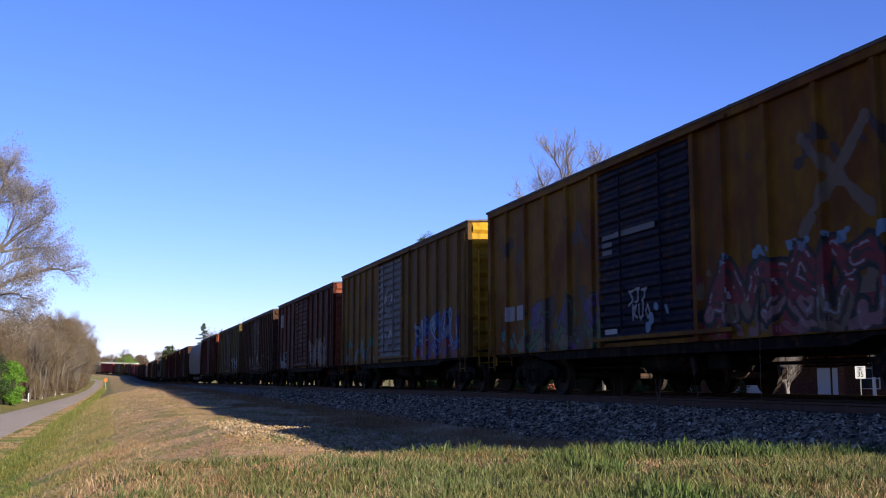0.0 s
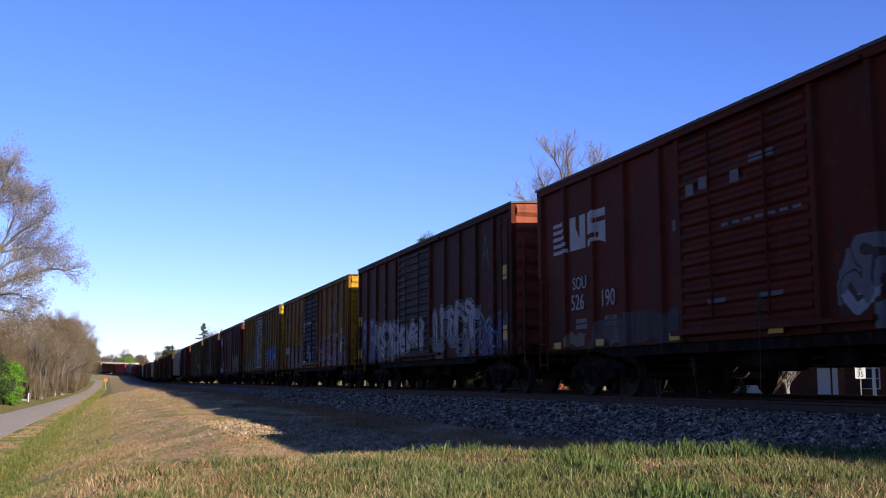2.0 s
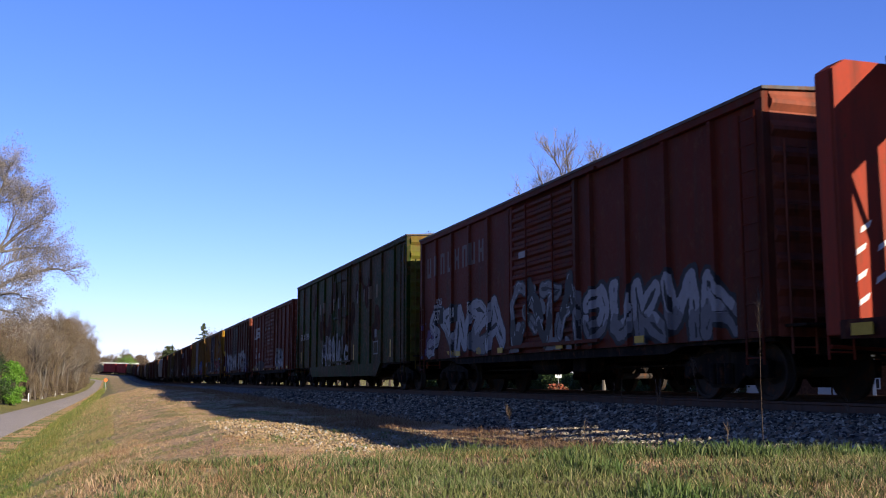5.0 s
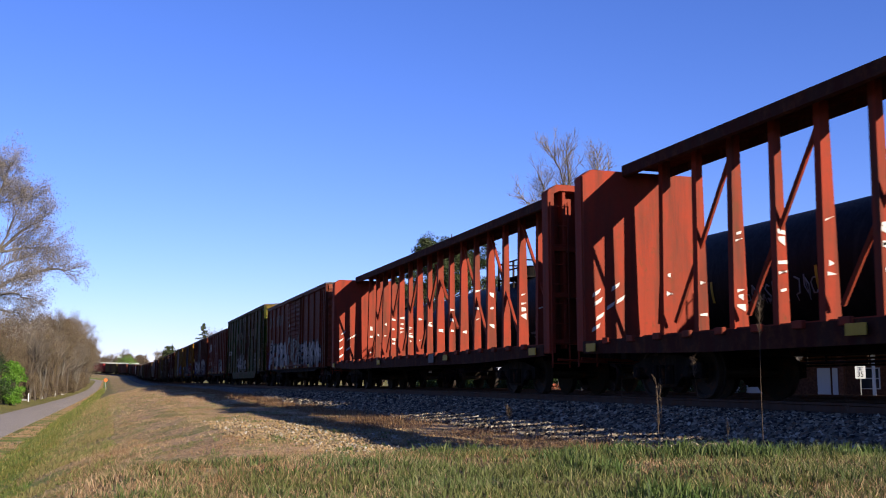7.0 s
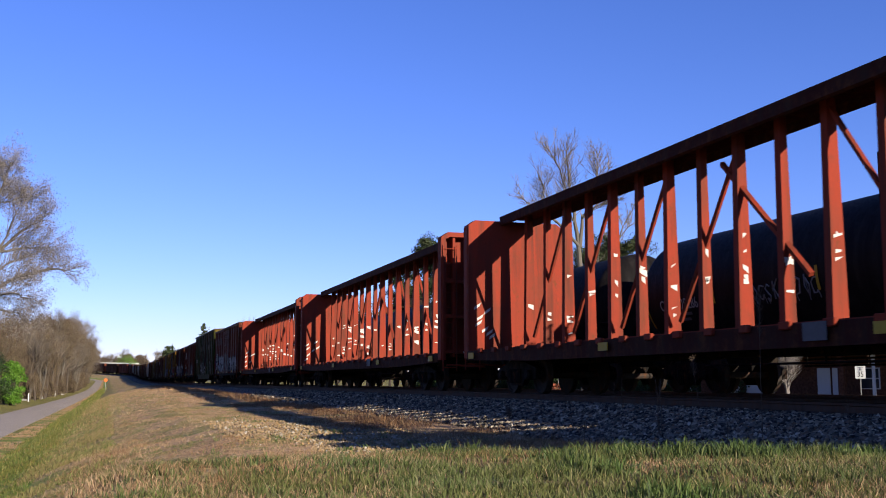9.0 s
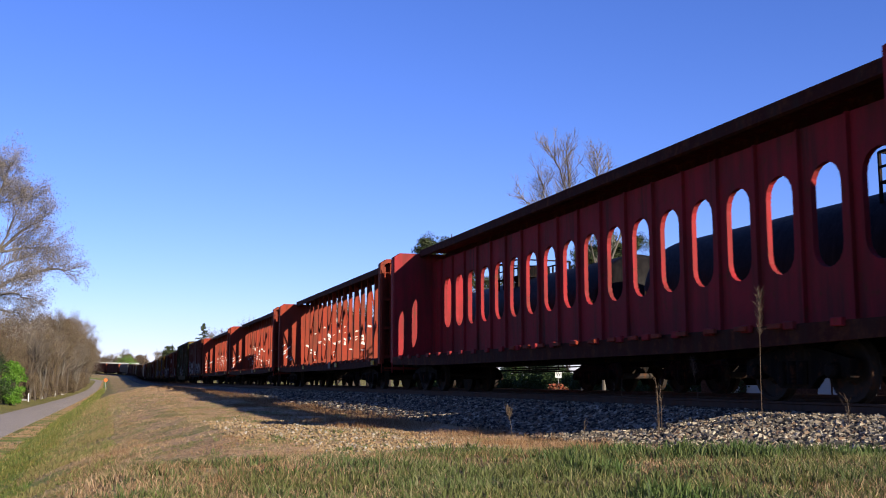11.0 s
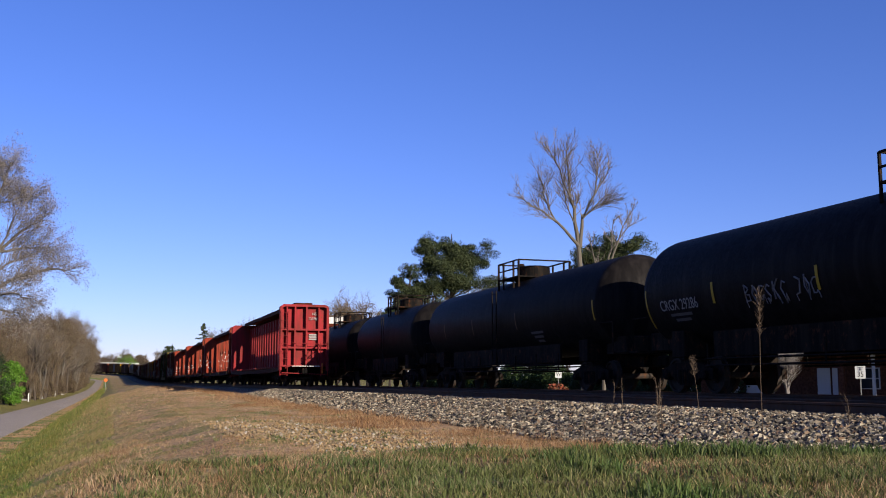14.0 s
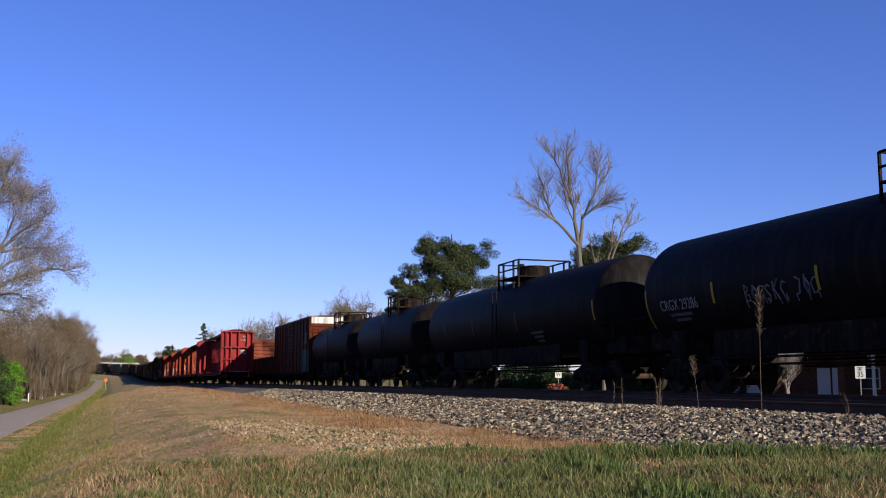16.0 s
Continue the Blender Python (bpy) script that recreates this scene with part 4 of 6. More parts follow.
def leaf_cloud(m, c, r, n, size, rg, flat=1.0, slim=0.6):
    for _ in range(n):
        v = Vector((rg.gauss(0, 1), rg.gauss(0, 1), rg.gauss(0, 1))).normalized() * (rg.random() ** 0.4)
        p = c + Vector((v.x * r, v.y * r, v.z * r * flat))
        a = Vector((rg.gauss(0, 1), rg.gauss(0, 1), rg.gauss(0, 1))).normalized() * size
        b = Vector((rg.gauss(0, 1), rg.gauss(0, 1), rg.gauss(0, 1))).normalized() * size * slim
        m.add([p - a, p + b, p + a, p - b], [(0, 1, 2, 3)])


def pine(label, tall, seed, wide, clear=0.45):
    rg = random.Random(seed)
    t = thing("pine_tree", label, "tree", "evergreen trees")
    limbs, crown = Mesh(), Mesh()
    limbs.tube([(0, 0, -0.3), (0.15, 0, tall * 0.4), (-0.1, 0.1, tall * 0.75), (0, 0, tall * 0.97)], tall * 0.018, 8, 0, 0.05)
    low, mid = tall * clear, tall * (clear + 0.97) / 2
    rise_r = (tall * 0.97 - low) / 2
    for i in range(74):
        v = Vector((rg.gauss(0, 1), rg.gauss(0, 1), rg.gauss(0, 1))).normalized() * rg.uniform(0.45, 0.97)
        if v.z < -0.45:
            v.z *= 0.5
        lobe = 0.82 + 0.22 * math.sin(3 * math.atan2(v.y, v.x) + seed) + 0.1 * math.sin(5 * v.z + seed)
        e = Vector((v.x * wide * lobe, v.y * wide * lobe, mid + v.z * rise_r))
        foot = Vector((0, 0, max(low * 0.96, e.z - v.xy.length * wide * 0.55)))
        limbs.tube([foot, foot.lerp(e, 0.55) - Vector((0, 0, 0.2)), e], 0.075, 4, 0, 0.02)
        r = rg.uniform(0.6, 1.15) * wide / 5
        for q in range(3):
            c = e + Vector((rg.gauss(0, 0.55), rg.gauss(0, 0.55), rg.gauss(0, 0.3))) * r
            leaf_cloud(crown, c, r * rg.uniform(0.75, 1.05), 240, 0.19, rg, 0.7, 0.2)
    part("trunk", limbs, M_BARKD, t)
    part("crown", crown, M_PINE, t)
    return t


def spruce(label, tall, seed, wide):
    rg = random.Random(seed)
    t = thing("conifer_tree", label, "tree", "evergreen trees")
    limbs, crown = Mesh(), Mesh()
    limbs.tube([(0, 0, -0.3), (0, 0, tall * 0.97)], tall * 0.015, 7, 0, 0.03)
    for i in range(60):
        f = i / 59
        z = tall * (0.1 + 0.88 * f)
        reach = wide * (1 - f) ** 0.8 * rg.uniform(0.6, 1.1) + 0.15
        a = rg.uniform(0, 6.28)
        e = Vector((math.cos(a) * reach, math.sin(a) * reach, z - reach * 0.1))
        limbs.tube([(0, 0, z), e], 0.04, 3, 0, 0.01)
        for q in range(4):
            leaf_cloud(crown, Vector((0, 0, z)).lerp(e, 0.3 + 0.7 * q / 3), 0.35 + 0.05 * reach, 50, 0.2, rg, 0.5, 0.2)
    part("trunk", limbs, M_BARKD, t)
    part("crown", crown, M_PINE, t)
    return t


def bush(name, label, tall, wide, seed, mat, group="shrubs by the road", n=46):
    rg = random.Random(seed)
    t = thing(name, label, "shrub", group)
    limbs, crown = Mesh(), Mesh()
    for i in range(n):
        a, f = rg.uniform(0, 6.28), rg.random()
        z = tall * (0.1 + 0.85 * f)
        q = wide * (1 - abs(f - 0.35) * 1.05) * rg.uniform(0.3, 1.0)
        c = Vector((math.cos(a) * q, math.sin(a) * q, z))
        limbs.tube([(0, 0, -0.2), (c.x * 0.4, c.y * 0.4, z * 0.6), c], 0.05, 4, 0, 0.015)
        leaf_cloud(crown, c, rg.uniform(0.5, 0.9) * wide / 2.2, 130, 0.13, rg, 0.9)
    part("trunk", limbs, M_BARKD, t)
    part("crown", crown, mat, t)
    return t


def put(ob, x, y, turn=0.0, size=1.0, sink=0.0):
    s, lat = off_line(x, y)
    ob.matrix_basis = pose(x, y, height(s, max(-400, min(400, lat))) - sink, 0, 0, turn) @ Matrix.Diagonal((size, size, size, 1))
    return ob


def again(ob, x, y, turn=0.0, size=1.0):
    c = copy_thing(ob, pose(0, 0, 0))
    c.scale = (1, 1, 1)
    return put(c, x, y, turn, size)


put(limbed_tree("tall bare tree with pale forked trunk beyond the tracks", [
    (0.3, [(0.2, -0.3), (0.1, 7), (0.0, 10.6), (-0.3, 13.6), (-0.7, 16.4), (-0.9, 19.2)]),
    (0.13, [(-0.05, 11.6), (-1.7, 13.5), (-3.2, 14.4), (-4.6, 15.3)]), (0.08, [(-1.7, 13.5), (-2.5, 15.0), (-3.1, 17.2)]), (0.16, [(0, 11.6), (0.35, 14.0), (1.4, 15.8), (2.8, 18.3)]),
    (0.07, [(0.35, 13.8), (1.2, 14.7), (2.2, 15.1)]), (0.07, [(1.2, 15.6), (1.5, 17.2), (1.6, 19.0)]), (0.07, [(-0.5, 15.0), (-1.6, 17.4), (-2.4, 18.9)]), (0.06, [(-0.3, 13.0), (-1.0, 15.0), (-1.3, 16.6)])],
    19, radians(18), M_BARK, M_TWIG, reach=2.2, sprays=22, levels=4, up=0.3), 33.9, 70.2)
put(limbed_tree("smaller leaning bare tree beyond the tracks", [(0.16, [(0.3, -0.3), (0.6, 8.0), (1.0, 10.5), (2.0, 13.2), (3.1, 15.2)]), (0.09, [(0.9, 10.2), (1.2, 12.4), (1.4, 14.0)]),
    (0.07, [(1.5, 12.0), (2.5, 13.4), (3.2, 13.8)]), (0.1, [(0.6, 7.5), (-0.2, 10.0), (-0.6, 12.4)])], 22, radians(18), M_BARK, M_HAZE, reach=1.4, sprays=8, levels=4, up=0.3), 36.0, 71.5)
pine_a = put(pine("tall rounded pine tree beyond the tracks", 18.6, 3, 5.7, 0.5), 36.6, 109, 0)
put(pine("smaller dark pine tree beyond the tracks", 14.4, 4, 4.4, 0.3), 31.6, 108.5, 30)
again(pine_a, 43.4, 84.5, 120, 0.84)
put(pine("dark rounded evergreen far beyond the tracks", 12.0, 8, 4.4, 0.2), 18.6, 330)
put(spruce("dark pointed conifer beyond the tracks", 15.4, 9, 3.7), 21.9, 259)
wood_a = put(bare_tree("bare grey-brown tree in a tree line", 13.0, 31, 4, 0.75, bark=M_BARKD), 28.2, 198)
wood_b = put(bare_tree("bare tree with rising limbs in a tree line", 13.0, 32, 4, 0.6, bark=M_BARKD, up=0.4), 34.8, 166.4)
wood_c = put(bare_tree("bare brown tree with swelling buds", 12.0, 33, 4, 0.7, bark=M_BARKD, twig=M_TWIGR, budding=True), 35.9, 145.6)
wood_d = put(bare_tree("several-stemmed bare tree with reddish buds", 12.0, 34, 3, 0.6, bark=M_BARK, twig=M_TWIGR, budding=True, fork=4, girth=0.01), -11.6, 131)
for ob, x, y, size in ((wood_b, 42.3, 112.3, 1.15), (wood_a, 46.3, 83, 1.0), (wood_c, 48.5, 88, 0.95), (wood_a, 58.5, 68.5, 1.22), (wood_b, 62, 66, 1.2), (wood_c, 26.6, 263.7, 1.25), (wood_a, 30, 262, 1.1), (wood_b, 40, 130, 1.0),
                       (wood_c, 33, 190, 1.2), (wood_b, 30, 215, 1.2), (wood_a, 37, 155, 1.25), (wood_c, 40, 172, 1.3), (wood_a, 31, 205, 1.2), (wood_c, 33.5, 150, 1.15), (wood_b, 29, 225, 1.2), (wood_c, 44, 128, 1.2), (wood_a, 47, 118, 1.1), (wood_b, 54, 100, 1.05)):
    again(ob, x, y, rng.uniform(0, 360), size)
# the tree line behind
for i in range(46):
    s = 170 + i * 9.5 + rng.uniform(-5, 5)
    again((wood_a, wood_b, wood_c)[i % 3], 34 + rng.uniform(0, 26) + max(0, 300 - s) * 0.05, s, rng.uniform(0, 360), rng.uniform(0.75, 1.12))
for i in range(30):
    again((wood_a, wood_b, wood_c)[i % 3], 62 + rng.uniform(0, 30), 20 + i * 6, rng.uniform(0, 360), rng.uniform(0.7, 1.0))
# the great tree and the wood left of the road
put(limbed_tree("great spreading bare tree beside the road", [
    (0.5, [(0, -0.3), (0.1, 6), (0, 12), (0.3, 18), (0.2, 24)]), (0.2, [(0, 8.5), (3.2, 10.4), (5.6, 10.4), (7.6, 9.8)]), (0.2, [(0, 10), (3.4, 12.6), (5.6, 13.4), (7.0, 13.4)]),
    (0.2, [(0, 11.5), (3.0, 15.2), (4.8, 16.8), (6.0, 17.4)]), (0.18, [(0.1, 13.5), (2.0, 18.0), (3.2, 20.5), (3.9, 22.4)]), (0.14, [(2.4, 14.5), (4.2, 15.0), (6.2, 15.2)]),
    (0.2, [(0, 9), (-3.5, 12), (-7, 13)]), (0.2, [(0, 12), (-3, 16.5), (-6, 19)]), (0.16, [(0.2, 15), (-1.5, 20), (-3, 23)]), (0.14, [(2.0, 9.8), (3.6, 11.6), (5.4, 12.0)]), (0.14, [(0.2, 16), (2.2, 19), (4.8, 19.8)]), (0.14, [(1.2, 11), (2.6, 13.4), (3.9, 14.4)]), (0.14, [(0.3, 16), (1.7, 19.4), (2.7, 21.8)]),
    (0.14, [(2.2, 14.2), (3.4, 17.0), (4.1, 19.0)]), (0.14, [(1.6, 9.6), (4.0, 9.0), (6.4, 8.6)])],
    58, radians(18), M_BARK, M_HAZE, budding=True, reach=3.2, sprays=22, levels=4, up=0.12), -12.2, 100)
for i in range(120):
    s = 128 + 290 * (i / 120) ** 1.1 + rng.uniform(-6, 6)
    lat = 0.6 - (14.2 + rng.random() ** 1.6 * 26) / draw_in(s)[0] - max(0, s - 330) * 0.05
    p = on_line(s, lat)
    f = max(0.0, min(1.0, (s - 190) / 170))
    want = (s * (0.066 - 0.034 * f * f * (3 - 2 * f)) + 2.2) * rng.uniform(0.62, 1.08)
    again((wood_c, wood_a, wood_c, wood_d, wood_b)[i % 5], p.x, p.y, rng.uniform(0, 360), max(0.6, want / 12.5))
for i in range(70):
    x = -75 + i * 4.4 + rng.uniform(-2, 2)
    y = (690 if -8 < x < 24 else 600) + rng.uniform(-20, 50) - max(0, -20 - x) * 0.8
    again((wood_c, wood_a, wood_c, wood_b)[i % 4], x, y, rng.uniform(0, 360), rng.uniform(0.85, 1.25))
for i in range(90):
    s = 112 + i * 3.4 + rng.uniform(-3, 3)
    p = on_line(s, 0.6 - (14.6 + rng.uniform(0, 7)) / draw_in(s)[0])
    again(wood_d if i % 3 else wood_c, p.x, p.y, rng.uniform(0, 360), rng.uniform(0.25, 0.55))
thicket = put(bush("thicket", "leafless brown thicket beside the road", 5.0, 2.8, 76, M_THICKET, "brown thickets", 60), -14, 118)
for i in range(64):
    s = 116 + i * 4.6 + rng.uniform(-3, 3)
    p = on_line(s, 0.6 - (14.8 + rng.random() * 6) / draw_in(s)[0] - max(0, s - 330) * 0.05)
    again(thicket, p.x, p.y, rng.uniform(0, 360), rng.uniform(0.4, 0.85) * (0.75 + s / 900))
for i in range(56):
    x = -40 + i * 3.6 + rng.uniform(-2, 2)
    again(thicket, x, (700 if -8 < x < 26 else 625) + rng.uniform(-15, 40) - max(0, -20 - x), rng.uniform(0, 360), rng.uniform(1.6, 2.6))
again(wood_d, -13.2, 224, 70, 0.95)
put(bush("shrub", "dark evergreen shrub beside the road", 5.6, 3.0, 71, M_LEAFD), -12.3, 122)
put(bush("flowering_shrub", "small orange flowering shrub beyond the tracks", 1.3, 0.9, 75, M_BLOOM, n=14), 36.3, 80.1)
hedge = put(bush("hedge", "dark evergreen hedge beyond the tracks", 3.0, 2.6, 74, M_LEAFD, "hedge row"), 45.5, 66)
for i in range(17):
    again(hedge, 46.0 - 0.28 * i + rng.uniform(-0.6, 0.6), 70 + i * 4.3, rng.uniform(0, 360), rng.uniform(0.75, 1.25))
put(bush("shrub", "bright green leafy shrub beside the road", 5.2, 1.9, 72, M_LEAFB), -10.7, 129)
put(bush("shrub", "bright green leafy tree far down the line", 9.0, 7.0, 73, M_LEAFB, n=60), 8.5, 545)


# ---- small things along the road and beyond the tracks ----
M_SIGNW = plain("white_sign_sheet", (0.44, 0.44, 0.429), 0.4, 0.08)
M_SIGNO = plain("orange_sign_sheet", (0.45, 0.096, 0.018), 0.4, 0.1)
M_POST = plain("galvanised_post", (0.193, 0.193, 0.187), 0.5, 0.2, metal=0.4)
M_INK = plain("black_lettering", (0.01, 0.01, 0.01), 0.6, 0.1)
M_BRICK = ground_mat("brown_brick", [(0.3, (0.0528, 0.0215, 0.0132)), (0.5, (0.0726, 0.0297, 0.0182)), (0.7, (0.0924, 0.0429, 0.0264))], 3, 40, 0.2)
M_TRIM = plain("white_trim", (0.396, 0.396, 0.385), 0.5, 0.1)
M_SHINGLE = ground_mat("grey_shingle", [(0.3, (0.048, 0.044, 0.04)), (0.7, (0.08, 0.076, 0.072))], 2, 30, 0.3)
M_GLASS = plain("dark_window_glass", (0.02, 0.025, 0.03), 0.08, 0.1)
M_CONCRETE = ground_mat("pale_concrete", [(0.3, (0.275, 0.264, 0.248)), (0.7, (0.341, 0.33, 0.314))], 0.6, 40, 0.1)


def letters(text, tall, material, parent, m, name="lettering", wide=1.0, thick=0.003, spacing=1.0):
    cu = bpy.data.curves.new(name, "FONT")
    cu.body, cu.size, cu.extrude, cu.align_x, cu.align_y, cu.resolution_u = text, tall * 1.38, thick, "CENTER", "CENTER", 3
    cu.space_character = spacing
    tmp = bpy.data.objects.new(name, cu)
    me = bpy.data.meshes.new_from_object(tmp)
    bpy.data.objects.remove(tmp)
    bpy.data.curves.remove(cu)
    me.materials.append(material)
    ob = new(name, me)
    ob.parent = parent
    ob.matrix_basis = m @ Matrix.Diagonal((wide, 1, 1, 1))
    return ob


def road_sign(label, w, h, up, mat, words, diamond=False):
    t = thing("road_sign", label, "sign")
    m = Mesh()
    m.box(-0.03, 0.03, -0.02, 0.02, -0.4, up + h * (0.5 if not diamond else 0.2))
    part("post", m, M_POST, t)
    m = Mesh()
    if diamond:
        m.prism([(-w / 2, up), (0, up - w / 2), (w / 2, up), (0, up + w / 2)], "y", -0.035, -0.022)
    else:
        m.prism([(-w / 2 + 0.04, up - h / 2), (w / 2 - 0.04, up - h / 2), (w / 2, up - h / 2 + 0.04), (w / 2, up + h / 2 - 0.04), (w / 2 - 0.04, up + h / 2),
                 (-w / 2 + 0.04, up + h / 2), (-w / 2, up + h / 2 - 0.04), (-w / 2, up - h / 2 + 0.04)], "y", -0.035, -0.022)
    plate = part("plate", m, mat, t)
    for text, z, tall in words:
        letters(text, tall, M_INK, plate, pose(0, -0.04, up + z, 90, 0, 0), wide=0.85)
    return t


put(road_sign("white speed limit sign reading 35 on a post", 0.5, 0.66, 1.8, M_SIGNW, [("SPEED", 0.22, 0.08), ("LIMIT", 0.115, 0.08), ("35", -0.12, 0.28)]), 36.8, 43.5, -40)
put(road_sign("white whistle post sign with a letter W", 0.55, 0.62, 1.95, M_SIGNW, [("W", 0, 0.34)]), 37.0, 81.2, -25)
put(road_sign("orange diamond warning sign beside the road", 0.78, 0.78, 2.0, M_SIGNO, [], True), -0.45, 190, 0)


def marker_post(x, y):
    t = thing("marker_post", "short white marker post beside the road", "post")
    part("stake", Mesh().box(-0.07, 0.07, -0.04, 0.04, -0.3, 1.05, c=0.015), M_TRIM, t)
    part("cap", Mesh().box(-0.08, 0.08, -0.05, 0.05, 1.05, 1.11, c=0.01), M_TRIM, t)
    put(t, x, y)


marker_post(-9.95, 146)
marker_post(-8.3, 182)


def pale_rock(x, y, size, seed):
    rg = random.Random(seed)
    bm = bmesh.new()
    bmesh.ops.create_icosphere(bm, subdivisions=2, radius=size)
    for v in bm.verts:
        v.co *= 1 + rg.uniform(-0.2, 0.2)
        v.co.z *= 0.6
    me = bpy.data.meshes.new("rock")
    bm.to_mesh(me)
    bm.free()
    me.materials.append(M_CONCRETE)
    put(tagged(new("rock", me), "pale rough rock on the roadside grass", "rock", "roadside rocks"), x, y)


for i, (x, y) in enumerate(((-10.2, 158), (-9.6, 166), (-8.0, 200), (-10.9, 150))):
    pale_rock(x, y, 0.45 + 0.1 * (i % 2), i)


def house():
    """Single-storey brick house with white doors, columns and a low hipped roof."""
    h = thing("house", "low brown brick house with white columns and doors", "house")
    part("wall", Mesh().box(-11, 11, 0, 9, -0.5, 3.0), M_BRICK, h)
    m = Mesh()
    m.add([(-11.8, -1.8, 3.0), (11.8, -1.8, 3.0), (11.8, 9.8, 3.0), (-11.8, 9.8, 3.0), (-7, 4, 5.4), (7, 4, 5.4)], [(0, 1, 5, 4), (1, 2, 5), (2, 3, 4, 5), (3, 0, 4), (3, 2, 1, 0)])
    part("roof", m, M_SHINGLE, h)
    for x in (-8.6, -5.6, -0.4, 0.75):
        w = 1.2 if x < -1 else 0.5
        d = part("garage_door" if x < -1 else "double_door", Mesh().box(x - w, x + w, -0.06, 0.0, 0, 2.2, c=0.02), M_TRIM, h, "white panelled door")
        for z in (0.55, 1.1, 1.65):
            part("panel_rail", Mesh().box(x - w, x + w, -0.08, -0.06, z - 0.03, z + 0.03), M_TRIM, d)
    part("brick_pier", Mesh().box(1.65, 2.05, -1.6, -1.2, -0.3, 3.0, c=0.02), M_BRICK, h)
    for x in (-3.6, 4.1, 7.0, 9.4):
        part("column", Mesh().lathe([(0, 0.16), (0.12, 0.16), (0.14, 0.12), (2.8, 0.1), (2.82, 0.15), (3.0, 0.15)], "z", (x, -1.4, 0), 12), M_TRIM, h)
    for x in (3.0, 8.0):
        w = part("window", Mesh().box(x - 0.7, x + 0.7, -0.05, 0.0, 0.8, 2.2), M_TRIM, h, "white framed window")
        for z in (0.86, 1.53):
            part("pane", Mesh().box(x - 0.62, x + 0.62, -0.07, -0.05, z, z + 0.6), M_GLASS, w)
    part("door", Mesh().box(4.6, 5.6, -0.06, 0, 0, 2.1, c=0.02), M_TRIM, h)
    return h


put(house(), 46.5, 58, -72)
again(bpy.data.objects["house"], 58, 98, -75)
drive = Mesh()
drive.box(-3, 3, -1.6, 1.6, -0.3, 0.06, c=0.02)
put(tagged(new("driveway", drive.data("driveway", M_CONCRETE)), "pale sunlit concrete driveway", "driveway", kind="structure"), 35.0, 56.5, -38)
myrtle = bare_tree("bare several-stemmed shrub with pale smooth stems", 4.4, 44, 3, 0.42, bark=M_HAZE, twig=M_HAZE, fork=7, girth=0.017, up=0.4)
put(myrtle, 34.2, 46.0)


def far_building():
    b = thing("warehouse", "long low building with a white roof edge", "building")
    part("wall", Mesh().box(-11, 11, 0, 12, -1, 4.4), M_BRICK, b)
    part("roof", Mesh().box(-11.4, 11.4, -0.6, 12.6, 4.4, 6.0, c=0.05), M_TRIM, b, "white roof edge")
    for x in (-8, -3, 2, 7):
        part("window", Mesh().box(x - 1, x + 1, -0.05, 0.0, 1.2, 3), M_GLASS, b)
    return b


put(far_building(), 6.0, 650)
pole = thing("street_lamp", "tall lamp post with a white lamp head", "street lamp")
part("pole", Mesh().tube([(0, 0, -0.3), (0, 0, 8.6), (0.6, 0, 9.0)], 0.12, 8, 0, 0.07), M_POST, pole)
part("lamp_head", Mesh().lathe([(8.5, 0.2), (8.7, 0.75), (9.3, 0.85), (9.6, 0.4)], "z", (0.9, 0, 0), 12), M_TRIM, pole)
put(pole, 4.0, 585)


# ---- stones and grass ----
def scatter_stones(name, label, boxes, seed, lift=0.0, material=None):
    """boxes: (lat0, lat1, s0, s1, count, size)."""
    g = np.random.default_rng(seed)
    cube = np.array([(x, y, z) for z in (-1, 1) for y in (-1, 1) for x in (-1, 1)], float)
    quads = np.array([(0, 2, 3, 1), (4, 5, 7, 6), (0, 1, 5, 4), (2, 6, 7, 3), (0, 4, 6, 2), (1, 3, 7, 5)])
    vs, fs, o = [], [], 0
    for a, b, s0, s1, n, size in boxes:
        lat, s = g.uniform(a, b, n), g.uniform(s0, s1, n)
        for i in range(n):
            r = size * g.uniform(0.55, 1.25)
            c = cube * g.uniform(0.55, 1.0, (8, 3)) * g.uniform(0.5, 1.0, 3) * r
            q, _ = np.linalg.qr(g.normal(size=(3, 3)))
            z = height(s[i], lat[i]) + r * 0.25 + lift
            vs.append(c @ q + (lat[i], s[i], z))
            fs.append(quads + o)
            o += 8
    me = bpy.data.meshes.new(name)
    me.from_pydata(np.concatenate(vs).tolist(), [], np.concatenate(fs).tolist())
    me.materials.append(material or M_STONE)
    tagged(new(name, me), label, "gravel", kind="stuff")


scatter_stones("ballast", "broken grey and tan railway ballast stones", [(6.75, 9.3, 8, 16, 12500, 0.04), (6.75, 9.3, 16, 30, 13000, 0.045), (6.8, 9.3, 30, 60, 9000, 0.058), (9.3, 9.9, 8, 30, 2500, 0.045)], 3)
M_STONEY = island_mat("tan_stone", [(0.0, (0.0935, 0.0608, 0.0327)), (0.4, (0.187, 0.136, 0.0795)), (0.75, (0.211, 0.131, 0.0561)), (1.0, (0.258, 0.234, 0.196))], 0.85)
scatter_stones("loose_gravel", "loose tan gravel on the dry turf", [(3.0, 5.6, 13.5, 22, 2800, 0.027), (2.2, 4.5, 18, 26, 900, 0.032), (1.5, 6, 7, 30, 400, 0.022)], 4, material=M_STONEY)


